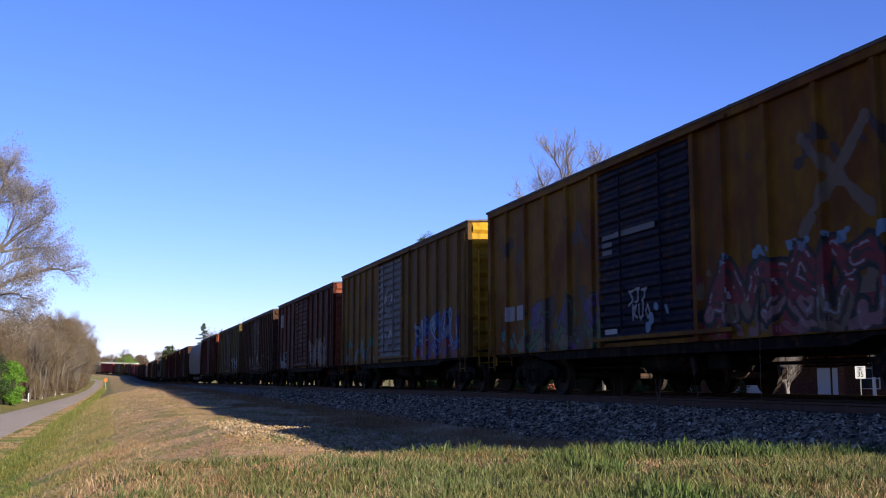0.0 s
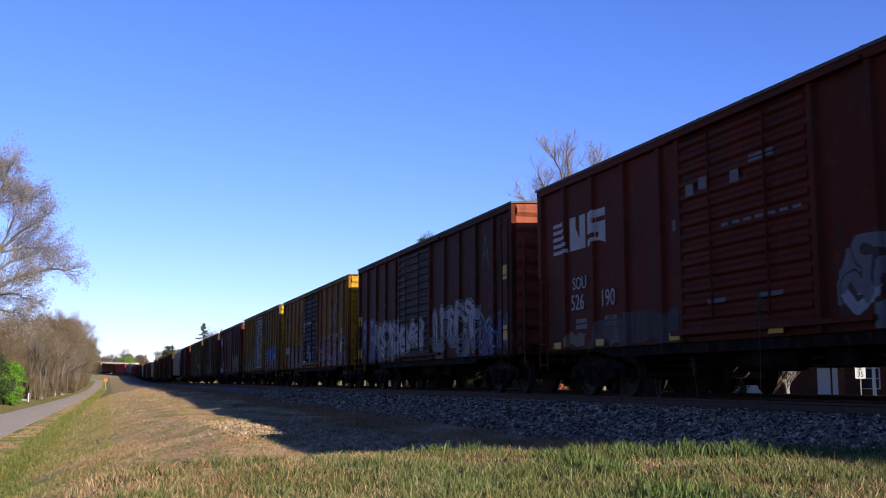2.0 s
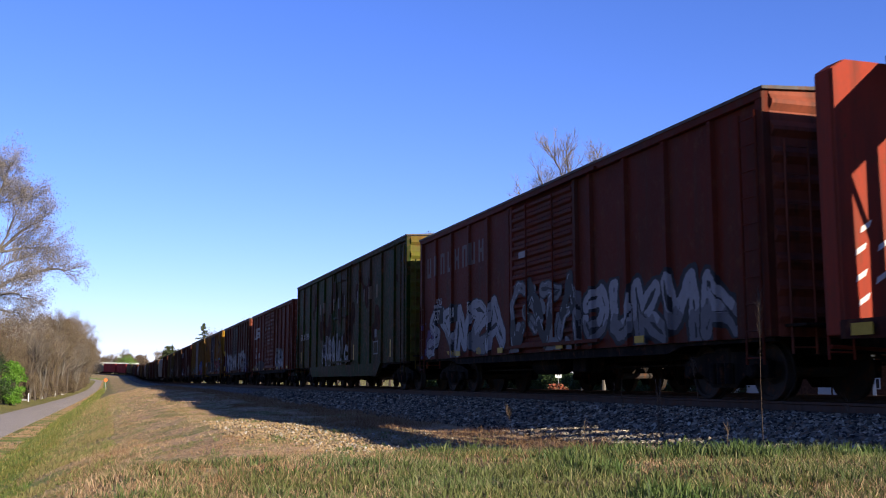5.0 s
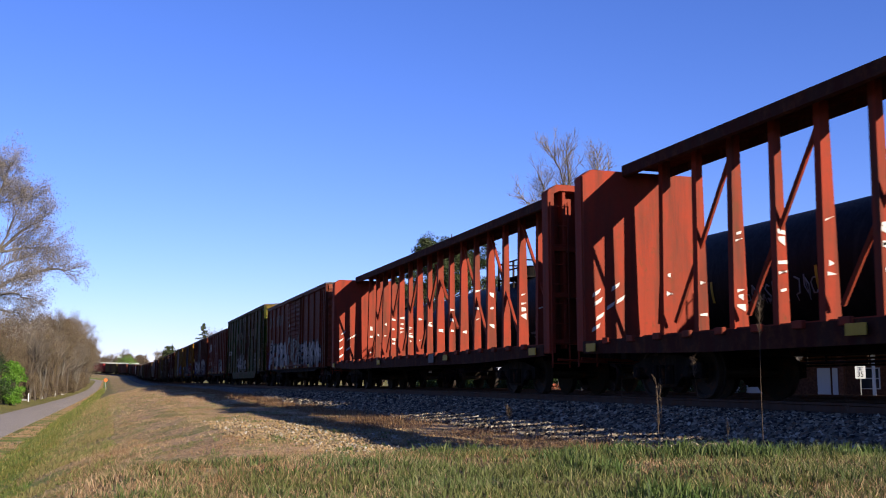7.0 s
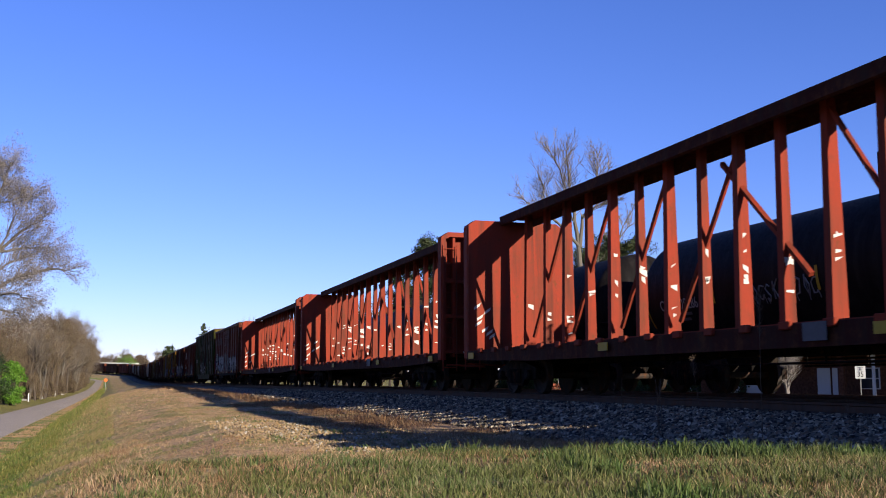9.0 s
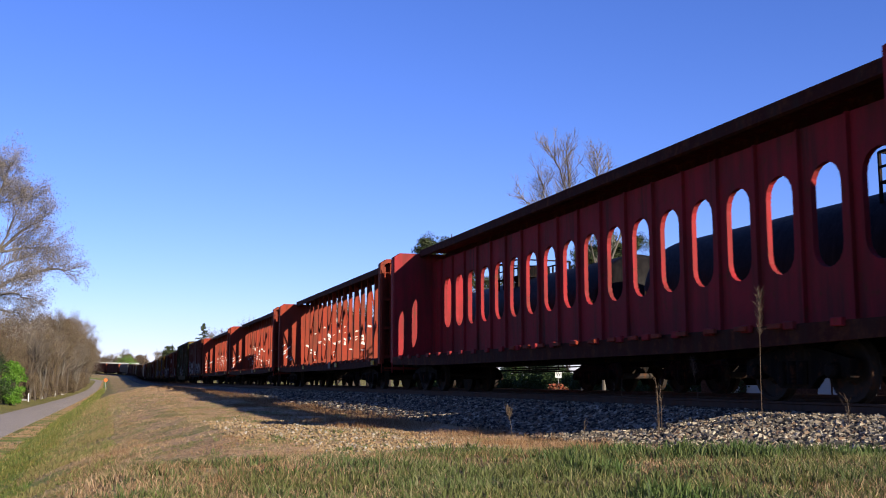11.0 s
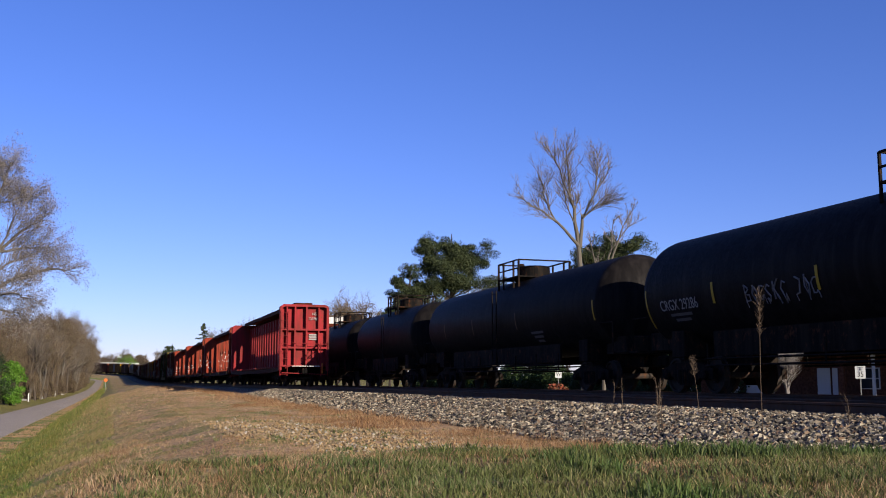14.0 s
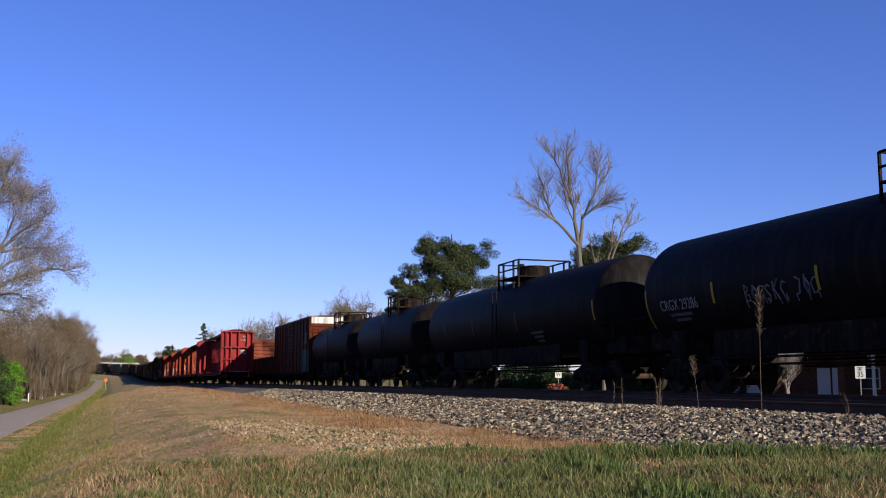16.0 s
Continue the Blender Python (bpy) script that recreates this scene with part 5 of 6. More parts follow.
def scatter_grass(name, label, material, boxes, seed, keep):
    """boxes: (lat0, lat1, s0, s1, tufts, blades, spread, tall, wide, lean); keep(s, lat): how likely a tuft grows there."""
    g = np.random.default_rng(seed)
    vs, n0 = [], 0
    for a, b, s0, s1, n, blades, spread, tall, wide, lean in boxes:
        lat, s, pick = g.uniform(a, b, n), g.uniform(s0, s1, n), g.random(n)
        k = np.array([keep(y, x) for y, x in zip(s, lat)])
        on = pick < k
        lat, s, k = lat[on], s[on], k[on]
        z = np.array([height(y, x) for y, x in zip(s, lat)]) - 0.01
        m = len(s) * blades
        size = np.repeat(g.uniform(0.5, 1.25, len(s)) * (0.6 + 0.4 * k), blades)
        c = np.repeat(np.stack((lat, s, z), 1), blades, 0)
        c[:, :2] += g.normal(0, spread, (m, 2))
        h, w, t = tall * g.uniform(0.5, 1.25, m) * size, wide * g.uniform(0.6, 1.3, m), g.uniform(0, 6.28, (2, m))
        bend = h * g.uniform(0.1, 1.0, m) * lean
        zero = np.zeros(m)
        d = np.stack((np.cos(t[0]) * bend, np.sin(t[0]) * bend, zero), 1)
        e = np.stack((np.cos(t[1]) * w / 2, np.sin(t[1]) * w / 2, zero), 1)
        up = np.stack((zero, zero, h), 1)
        q = c + d * 0.35 + up * 0.6
        vs.append(np.stack((c - e, c + e, q + e * 0.7, q - e * 0.7, c + d + up), 1).reshape(-1, 3))
    v = np.concatenate(vs)
    o = np.arange(len(v) // 5)[:, None] * 5
    faces = (o + np.array((0, 1, 2, 3))).tolist() + (o + np.array((3, 2, 4))).tolist()
    me = bpy.data.meshes.new(name)
    me.from_pydata(v.tolist(), [], faces)
    me.materials.append(material)
    tagged(new(name, me), label, "grass", kind="stuff")


def patch(s, lat, f, seed):
    return noise.noise((s * f, lat * f, seed)) * 0.5 + 0.5


def green_here(s, lat):
    n = patch(s, lat, 0.6, 3.0) * 0.55 + patch(s, lat, 1.9, 9.0) * 0.45
    w = 0.6 + (lat - 0.6) * draw_in(s)[0]
    base = 0.6 if lat > 0.5 and s < 6.6 else 0.3 if lat > 0.5 and s < 10 else 0.9 if -3.8 < w < -1.6 else 0.36 if w < 0.7 else 0.12
    return max(0.0, min(1.0, base + (n - 0.5) * 2.6))


def dry_here(s, lat):
    w = 0.6 + (lat - 0.6) * draw_in(s)[0]
    base = 0.1 if -3.8 < w < -1.6 else 0.85 if -0.9 < w < 0.9 else 0.4 if w < 0.3 else 0.66
    k = max(0.03, min(1.0, base + (patch(s, lat, 0.8, 20.0) - 0.5) * 2.0))
    return k * (0.25 if 3.0 < lat < 5.6 and 13.5 < s < 22 else 1.0)


M_GRASS = island_mat("green_grass", [(0.0, (0.0361, 0.046, 0.0137)), (0.4, (0.0677, 0.0918, 0.0228)), (0.75, (0.0992, 0.125, 0.0388)), (1.0, (0.189, 0.175, 0.0912))], 0.7, (1.3, (1.18, 0.968, 0.912)), 0.3)
M_LUSH = island_mat("lush_grass", [(0.0, (0.0184, 0.0374, 0.00805)), (0.4, (0.0469, 0.0802, 0.0167)), (0.8, (0.0816, 0.123, 0.0276)), (1.0, (0.143, 0.165, 0.0517))], 0.6, (1.3, (1.16, 0.834, 1.01)), 0.3)
M_STRAW = island_mat("dry_grass", [(0.0, (0.126, 0.0779, 0.0413)), (0.45, (0.252, 0.164, 0.0903)), (0.8, (0.336, 0.23, 0.133)), (1.0, (0.437, 0.32, 0.206))], 0.85, (0.6, (0.756, 0.64, 0.568)), 0.2)
M_SEDGE = island_mat("russet_grass", [(0.0, (0.112, 0.0546, 0.0258)), (0.5, (0.224, 0.122, 0.0602)), (0.85, (0.292, 0.181, 0.0946)), (1.0, (0.378, 0.26, 0.155))], 0.85, (0.5, (0.731, 0.672, 0.602)), 0.2)
M_BANK = island_mat("bank_grass", [(0.0, (0.102, 0.068, 0.027)), (0.4, (0.17, 0.128, 0.0495)), (0.7, (0.145, 0.152, 0.0405)), (1.0, (0.289, 0.2, 0.108))], 0.8, (0.35, (0.637, 0.84, 0.63)), 0.25)
scatter_grass("green_grass", "short green spring grass on the berm", M_GRASS,
              [(-0.8, 4.6, 2.5, 6.4, 20000, 8, 0.018, 0.052, 0.0055, 0.9), (-2.0, 6.4, 6.4, 12, 9000, 7, 0.03, 0.045, 0.006, 1.0), (-3.0, 6.6, 12, 20, 9000, 6, 0.04, 0.05, 0.009, 1.0),
               (-5, 6.5, 20, 42, 14000, 5, 0.06, 0.06, 0.013, 0.9), (-6, 3, 42, 110, 13000, 4, 0.12, 0.09, 0.03, 0.8)], 11, green_here)
scatter_grass("dry_grass", "short dry tan grass on the berm", M_STRAW,
              [(-0.8, 4.6, 2.5, 6.4, 13000, 7, 0.03, 0.036, 0.0042, 1.4), (-2.5, 6.8, 6.4, 12, 14000, 5, 0.06, 0.04, 0.0045, 1.3), (-2.5, 7.0, 12, 20, 20000, 4, 0.09, 0.042, 0.0055, 1.3),
               (-4.5, 7.0, 20, 42, 24000, 4, 0.14, 0.05, 0.008, 1.2), (-4, 7.3, 42, 110, 20000, 4, 0.3, 0.08, 0.016, 1.1)], 12, dry_here)


def bank_here(s, lat):
    w = 0.6 + (lat - 0.6) * draw_in(s)[0]
    return max(0.0, min(1.0, 0.55 + (patch(s, lat, 0.45, 41.0) - 0.5) * 2.2)) if -1.8 < w < 0.2 else 0.0


def sedge_here(s, lat):
    return max(0.0, min(1.0, 0.5 + (patch(s, lat, 0.5, 51.0) - 0.5) * 2.4 + (lat - 6.0) * 0.35))


scatter_grass("bank_grass", "rough olive and brown grass on the bank", M_BANK,
              [(-2.6, 0.6, 6, 20, 9000, 7, 0.06, 0.075, 0.006, 0.8), (-2.6, 0.6, 20, 45, 12000, 6, 0.09, 0.09, 0.01, 0.8), (-2.6, 0.6, 45, 110, 9000, 5, 0.16, 0.12, 0.022, 0.8)], 14, bank_here)
M_VERGE = island_mat("verge_grass", [(0.0, (0.0439, 0.0646, 0.0131)), (0.5, (0.0831, 0.114, 0.0224)), (0.85, (0.127, 0.147, 0.0327)), (1.0, (0.244, 0.19, 0.0795))], 0.7, (0.4, (1.22, 0.904, 0.842)), 0.3)


def verge_here(s, lat):
    w = 0.6 + (lat - 0.6) * draw_in(s)[0]
    return max(0.0, min(1.0, 0.75 + (patch(s, lat, 0.3, 61.0) - 0.5) * 1.6)) if -4.0 < w < -1.5 else 0.0


def crest_here(s, lat):
    return max(0.0, min(1.0, 0.75 - abs(lat + 0.15) * 0.6 + (patch(s, lat, 0.7, 71.0) - 0.5) * 1.2))


scatter_grass("verge_grass", "fresh green grass in the shallow ditch", M_VERGE,
              [(-4.2, -1.3, 10, 30, 9000, 6, 0.07, 0.09, 0.011, 0.7), (-4.2, -1.3, 30, 60, 9000, 5, 0.12, 0.11, 0.02, 0.7), (-3.6, -0.4, 60, 130, 9000, 5, 0.2, 0.14, 0.04, 0.7), (-2.6, 0.4, 130, 260, 7000, 5, 0.3, 0.2, 0.08, 0.7)], 16, verge_here)
scatter_grass("crest_grass", "pale straw along the crest of the berm", M_STRAW,
              [(-1.2, 0.9, 6, 12, 4500, 8, 0.05, 0.06, 0.004, 1.2), (-1.2, 1.2, 12, 26, 6000, 7, 0.08, 0.075, 0.007, 1.1)], 19, crest_here)
scatter_grass("russet_grass", "russet dry grass along the edge of the ballast", M_SEDGE,
              [(4.9, 6.9, 9, 20, 3600, 8, 0.06, 0.1, 0.005, 0.8), (4.4, 6.9, 20, 45, 6000, 7, 0.08, 0.13, 0.009, 0.8), (3.5, 7.0, 45, 120, 7000, 6, 0.14, 0.2, 0.02, 0.7)], 15, sedge_here)


def clump_here(s, lat):
    """Lush clumps stand together, mostly along the top of the knoll."""
    n = patch(s, lat, 1.1, 31.0) * 0.6 + patch(s, lat, 3.0, 14.0) * 0.4
    return max(0.0, min(1.0, (n - 0.5) * 5.0 + (0.2 if s > 4.6 else 0.0) - max(0.0, 1.9 - lat) * 0.7 * (s < 6.8)))


scatter_grass("grass_clumps", "taller dark green grass clumps on the knoll", M_LUSH,
              [(0.2, 4.8, 2.4, 4.6, 2600, 20, 0.026, 0.085, 0.0075, 0.75), (0.6, 6.0, 4.4, 6.6, 3200, 22, 0.034, 0.09, 0.009, 0.75), (-2, 5, 7, 20, 900, 16, 0.06, 0.085, 0.01, 0.8)], 17, clump_here)
scatter_grass("dead_stems", "pale dead grass stems standing in the turf", M_STRAW,
              [(-0.6, 4.6, 2.6, 6.5, 200, 3, 0.03, 0.11, 0.0022, 0.8), (-2, 6.5, 6.5, 16, 260, 3, 0.05, 0.12, 0.003, 0.7)], 18, lambda s, lat: 0.6)


M_WEED = island_mat("dry_weed", [(0.0, (0.0325, 0.0217, 0.0149)), (0.6, (0.065, 0.0434, 0.0279)), (1.0, (0.0975, 0.0682, 0.0434))], 0.9)


def weed(label, tall, seed, head=True):
    rg = random.Random(seed)
    t = thing("weed", label, "weed", "dry weeds by the track")
    m = Mesh()
    tip = Vector((rg.uniform(-0.08, 0.08), rg.uniform(-0.08, 0.08), tall))
    m.tube([(0, 0, -0.05), (tip.x * 0.2, tip.y * 0.4, tall * 0.45), tip], 0.006, 5, 0, 0.003)
    part("stalk", m, M_WEED, t)
    m = Mesh()
    for i in range(110 if head else 12):
        f = rg.uniform(0.72 if head else 0.3, 1.0)
        c = Vector((tip.x * f, tip.y * f, tall * f))
        e = c + Vector((rg.gauss(0, 0.035), rg.gauss(0, 0.035), rg.uniform(0.02, 0.14)))
        m.tube([c, e], 0.003, 3, 0, 0.001)
    tagged(part("seed_head", m, M_WEED, t), kind="stuff")
    return t


for i, (x, y, tall, head) in enumerate(((7.5, 10.6, 1.87, True), (8.7, 13.9, 0.85, True), (8.7, 15.1, 0.6, False), (7.6, 13.2, 0.8, False), (7.66, 13.25, 0.7, False), (7.55, 13.15, 0.62, False), (8.8, 16.9, 0.5, False), (8.7, 16.4, 0.6, False),
                                        (6.4, 15.9, 0.5, True), (6.4, 13.2, 0.35, False), (7.0, 10.6, 0.4, False), (8.6, 10.4, 0.35, False), (6.9, 60, 0.7, True), (6.6, 66, 0.8, True))):
    put(weed("dry brown weed stalk beside the ballast", tall, i, head), x, y)


# ---- paint on the sides: graffiti, lettering, plates ----
C = {k: plain(k + "_spray", v, 0.6, 0.3, 9) for k, v in {
    "white": (0.16, 0.155, 0.16), "grey": (0.0744, 0.0713, 0.0744), "black": (0.00496, 0.00496, 0.0062), "red": (0.0992, 0.00744, 0.00992), "pink": (0.136, 0.062, 0.062), "blue": (0.031, 0.0558, 0.149),
    "sky": (0.0744, 0.124, 0.174), "purple": (0.0434, 0.0155, 0.0682), "green": (0.0248, 0.0558, 0.0186), "teal": (0.0186, 0.0744, 0.062), "yellow": (0.223, 0.136, 0.0093), "tan": (0.0806, 0.0527, 0.031), "deep": (0.0136, 0.0186, 0.0682), "faded": (0.06, 0.04, 0.034), "rustdark": (0.0248, 0.0124, 0.00744)}.items()}


def face_at(car, y):
    """How far out the near side's steel lies at y."""
    marks, d0, d1 = RIBS[car.name]
    if d0 < y < d1:
        return 1.536
    for m, w, x in marks:
        if abs(y - m) < w + 0.035:
            return x if abs(y - m) <= w else 1.45 + (x - 1.45) * (w + 0.035 - abs(y - m)) / 0.035
    return 1.45


def spray(car, y0, y1, low, high, material, lift=0.004, name="graffiti"):
    """A coat of paint that follows the ribs; low and high give its edges along y."""
    n = max(2, int(abs(y1 - y0) / 0.03))
    m = Mesh()
    v = []
    for i in range(n + 1):
        y = y0 + (y1 - y0) * i / n
        x = -max(face_at(car, y + q) for q in (-0.015, 0, 0.015)) - lift
        lo = min(4.4, max(1.0, low(y)))
        v += [(x, y, lo), (x, y, min(4.45, max(lo + 0.002, high(y))))]
    m.add(v, [(2 * i, 2 * i + 1, 2 * i + 3, 2 * i + 2) for i in range(n)])
    return part(name, m, material, car)


def patch_on(car, y0, y1, z0, z1, material, lift=0.004, name="paint_patch"):
    return spray(car, y0, y1, lambda y: z0, lambda y: z1, material, lift, name)


SHAPES = [[(0, 0.9), (0.9, 0.95), (0.55, 0.9), (0.55, 0.2), (0.3, 0.03), (0, 0.2)], [(0.08, 0), (0.05, 1), (0.1, 0.5), (0.8, 1), (0.3, 0.55), (0.92, 0)],
          [(0, 0), (0.42, 1), (0.9, 0), (0.7, 0.42), (0.2, 0.38)], [(0.05, 0), (0.08, 1), (0.65, 0.95), (0.75, 0.7), (0.1, 0.52), (0.75, 0.45), (0.85, 0.15), (0.05, 0)],
          [(0.9, 0.9), (0.4, 1), (0.1, 0.72), (0.75, 0.42), (0.8, 0.12), (0.4, 0), (0.05, 0.12)], [(0.05, 1), (0.08, 0.2), (0.4, 0), (0.78, 0.2), (0.85, 1)],
          [(0.9, 0.85), (0.5, 1), (0.08, 0.6), (0.2, 0.1), (0.6, 0), (0.9, 0.25)], [(0.05, 0), (0.1, 1), (0.75, 0.05), (0.85, 1)], [(0.5, 1), (0.1, 0.5), (0.5, 0), (0.9, 0.5), (0.5, 1)]]


def ripple(Y, Z, f, seed):
    """Soft irregular field between about -1 and 1."""
    return (np.sin(Y * f + seed) * np.cos(Z * f * 1.3 - seed * 2) + 0.6 * np.sin(Y * f * 2.3 + Z * f * 1.7 + seed * 3) + 0.4 * np.cos(Y * f * 4.1 - Z * f * 3.3 + seed)) / 1.6


def near_line(Y, Z, pts):
    """Distance from a broken line."""
    d = np.full(Y.shape, 9.0)
    for (a, b), (c, e) in zip(pts, pts[1:]):
        t = np.clip(((Y - a) * (c - a) + (Z - b) * (e - b)) / ((c - a) ** 2 + (e - b) ** 2 + 1e-9), 0, 1)
        d = np.minimum(d, np.hypot(Y - a - t * (c - a), Z - b - t * (e - b)))
    return d


def mural(car, y0, y1, z0, z1, layers, step=0.022, name="graffiti"):
    """Paint on the near side; layers: functions of (y, z) that give where each paint lies, the last on top."""
    ny, nz = int((y1 - y0) / step), int((z1 - z0) / (step * 0.6))
    ys, zs = np.linspace(y0, y1, ny + 1), np.linspace(z0, z1, nz + 1)
    Y, Z = np.meshgrid((ys[1:] + ys[:-1]) / 2, (zs[1:] + zs[:-1]) / 2, indexing="ij")
    top = np.full(Y.shape, -1)
    paints = []
    for where, material in layers:
        if material not in paints:
            paints.append(material)
        top[where(Y, Z)] = paints.index(material)
    xs = [-max(face_at(car, y + q) for q in (-0.015, 0, 0.015)) - 0.006 for y in ys]
    meshes = [Mesh() for _ in paints]
    for j in range(ny):
        row = top[j]
        edges = [0] + (np.flatnonzero(np.diff(row)) + 1).tolist() + [nz]
        for a, b in zip(edges, edges[1:]):
            if row[a] >= 0:
                meshes[row[a]].add([(xs[j], ys[j], zs[a]), (xs[j], ys[j], zs[b]), (xs[j + 1], ys[j + 1], zs[b]), (xs[j + 1], ys[j + 1], zs[a])], [(0, 1, 2, 3)])
    for m, material in zip(meshes, paints):
        if m.f:
            tagged(part(name, m, material, car), kind="stuff")


def throwup(car, y0, y1, z0, z1, n, seed, fill, low, line, glow=None, shine=None, fat=0.13, wash=()):
    """A row of fat overlapping painted forms with outlines, a halo and highlights."""
    rg = random.Random(seed)
    w, h = (y1 - y0) / n, z1 - z0
    forms = []
    for i in range(n):
        g = rg.choice(SHAPES)
        lean, drop = rg.uniform(-0.45, 0.45), rg.uniform(0, 0.18) * h
        flip = rg.random() < 0.5
        forms.append([(y1 - w * i - fat - ((1 - u if flip else u) * 1.2 - 0.1 + lean * (v - 0.5)) * (w - 1.2 * fat) + rg.gauss(0, 0.07), z0 + drop + fat + v * (h - 2 * fat - drop) + rg.gauss(0, 0.09)) for u, v in g])
    layers = [((lambda Y, Z, q=q: (ripple(Y, Z, 2.6 + q, seed + q * 1.7) > 0.25) & (Z < z0 + h * (0.75 + 0.3 * ripple(Y, Z * 0, 5, seed)))), c) for q, c in enumerate(wash)]

    def dist(Y, Z, f):
        return near_line(Y, Z, f) + 0.025 * ripple(Y, Z, 7, seed) + 0.05 * ripple(Y, Z, 2.2, seed + 1)
    if glow:
        layers.append((lambda Y, Z: np.minimum.reduce([dist(Y, Z, f) for f in forms]) < fat + 0.085, glow))
    for k, f in enumerate(forms):
        layers.append((lambda Y, Z, f=f: dist(Y, Z, f) < fat + 0.035, line))
        layers.append((lambda Y, Z, f=f: dist(Y, Z, f) < fat, fill[k % len(fill)]))
        layers.append((lambda Y, Z, f=f: (dist(Y, Z, f) < fat) & (Z < z0 + h * (0.42 + 0.12 * ripple(Y, Z * 0, 6, seed))), low[k % len(low)]))
        if fat > 0.08:
            layers.append((lambda Y, Z, f=f: dist(Y, Z, f) < 0.014 + 0.02 * (ripple(Y, Z, 4, seed + 5) > 0.35), line))
        if shine:
            layers.append((lambda Y, Z, f=f: (np.abs(dist(Y, Z, f) - fat * 0.72) < 0.016) & (ripple(Y, Z, 5, seed + 2) > 0.2), shine))
    mural(car, y0 - 0.15, y1 + 0.15, max(0.97, z0 - 0.12), z1 + 0.12, layers)


def smudge(car, y0, y1, z0, z1, material, seed, f=4.0, much=0.2):
    """Worn, uneven blotches of one paint."""
    def where(Y, Z):
        e = np.minimum(np.minimum(Y - y0, y1 - Y) / (y1 - y0), np.minimum(Z - z0, z1 - Z) / (z1 - z0)) * 4
        return ripple(Y, Z, f, seed) + np.minimum(e, 1) * 0.8 > 1.0 - much
    mural(car, y0, y1, z0, z1, [(where, material)], name="paint_patch")


def scribble(car, y0, y1, z0, z1, n, seed, material, fat=0.022):
    rg = random.Random(seed)
    lines = []
    for i in range(n):
        w = (y1 - y0) / n
        lines.append([(y1 - w * (i + 0.1 + 0.8 * u), z0 + v * (z1 - z0) + rg.gauss(0, 0.03)) for u, v in rg.choice(SHAPES)])
    mural(car, y0 - 0.1, y1 + 0.1, z0 - 0.1, z1 + 0.1, [(lambda Y, Z: np.minimum.reduce([near_line(Y, Z, f) for f in lines]) < fat, material)], step=0.022)


def mark(car, text, y, z, tall, material=None, wide=0.9, out=1.462):
    return letters(text, tall, material or M_WHITE, car, pose(-out, y, z, 90, 0, -90), wide=wide)


def bars(car, y, z, w, h, n, material=None, gap=0.35):
    """Lines of writing too small to read."""
    for i in range(n):
        patch_on(car, y - w / 2, y + w / 2, z - i * h * (1 + gap), z - i * h * (1 + gap) + h, material or M_WHITE, 0.006, "lettering")


def sill_marks(car, ys):
    for y in ys:
        m = Mesh().box(-1.552, -1.54, y - 0.17, y + 0.17, 1.0, 1.13)
        part("reflector", m, M_YELLOW, car, "yellow reflective strip")


k = yellow_near
throwup(k, -5.9, -1.75, 0.98, 2.2, 6, 1, [C["red"]], [C["pink"], C["tan"], C["pink"]], C["rustdark"], C["black"], C["white"], 0.12, [C["tan"], C["red"]])
throwup(k, -7.9, -6.0, 1.0, 2.1, 3, 31, [C["rustdark"], C["sky"]], [C["purple"], C["pink"]], C["black"], None, C["sky"], 0.1, [C["sky"], C["tan"]])
smudge(k, -7.6, -1.8, 2.12, 2.4, C["sky"], 21, 7.0, -0.05)
smudge(k, -8.0, -1.75, 0.98, 1.2, C["pink"], 22, 5.0, 0.2)
throwup(k, 2.05, 5.7, 1.0, 2.15, 5, 3, [C["purple"], C["rustdark"]], [C["green"], C["rustdark"]], C["rustdark"], None, C["green"], 0.11, [C["purple"], C["green"], C["rustdark"]])
smudge(k, 5.2, 8.0, 0.98, 1.6, C["teal"], 23, 4.0, 0.0)
smudge(k, 2.0, 7.8, 0.98, 1.35, C["tan"], 24, 5.0, 0.1)
patch_on(k, 5.9, 6.45, 1.75, 2.1, C["white"])
patch_on(k, 6.6, 7.1, 1.75, 2.1, C["white"])
patch_on(k, -6.75, -6.45, 1.55, 2.0, M_YELLOW, 0.009, "reflector")
patch_on(k, -6.75, -6.5, 2.3, 2.55, C["white"], 0.009)
for q, (a, b) in enumerate(((5.6, 7.6), (4.4, 5.6), (2.4, 4.0), (-5.5, -3.0), (-7.6, -5.4))):
    smudge(k, a, b, 3.0 + 0.2 * (q % 2), 3.9, C["rustdark"], 40 + q, 3.5, -0.05)
for z in (3.05, 2.9, 2.75):
    patch_on(k, 1.35 if z < 3 else 0.2, 1.75, z, z + 0.09, C["grey"], 0.006)
patch_on(k, -0.3, 1.2, 3.05, 3.16, C["grey"], 0.007)
scribble(k, 0.0, 0.75, 1.75, 2.0, 3, 5, C["white"])
scribble(k, -0.1, 0.6, 1.45, 1.7, 3, 6, C["white"])
smudge(k, -0.9, 0.2, 1.1, 1.8, C["sky"], 45, 5.0, -0.1)
bars(k, 1.45, 1.2, 0.5, 0.1, 1)
mural(k, -6.0, -4.0, 2.2, 3.9, [(lambda Y, Z: np.minimum(near_line(Y, Z, [(-4.3, 3.75), (-5.7, 2.5)]), near_line(Y, Z, [(-5.6, 3.75), (-4.3, 2.4)])) + 0.04 * ripple(Y, Z, 6, 2) < 0.1, C["tan"])], name="paint_patch")
k = yellow_far
throwup(k, -6.9, -2.5, 1.05, 2.3, 5, 6, [C["sky"], C["blue"]], [C["blue"], C["red"]], C["deep"], None, C["white"], 0.12, [C["red"], C["purple"]])
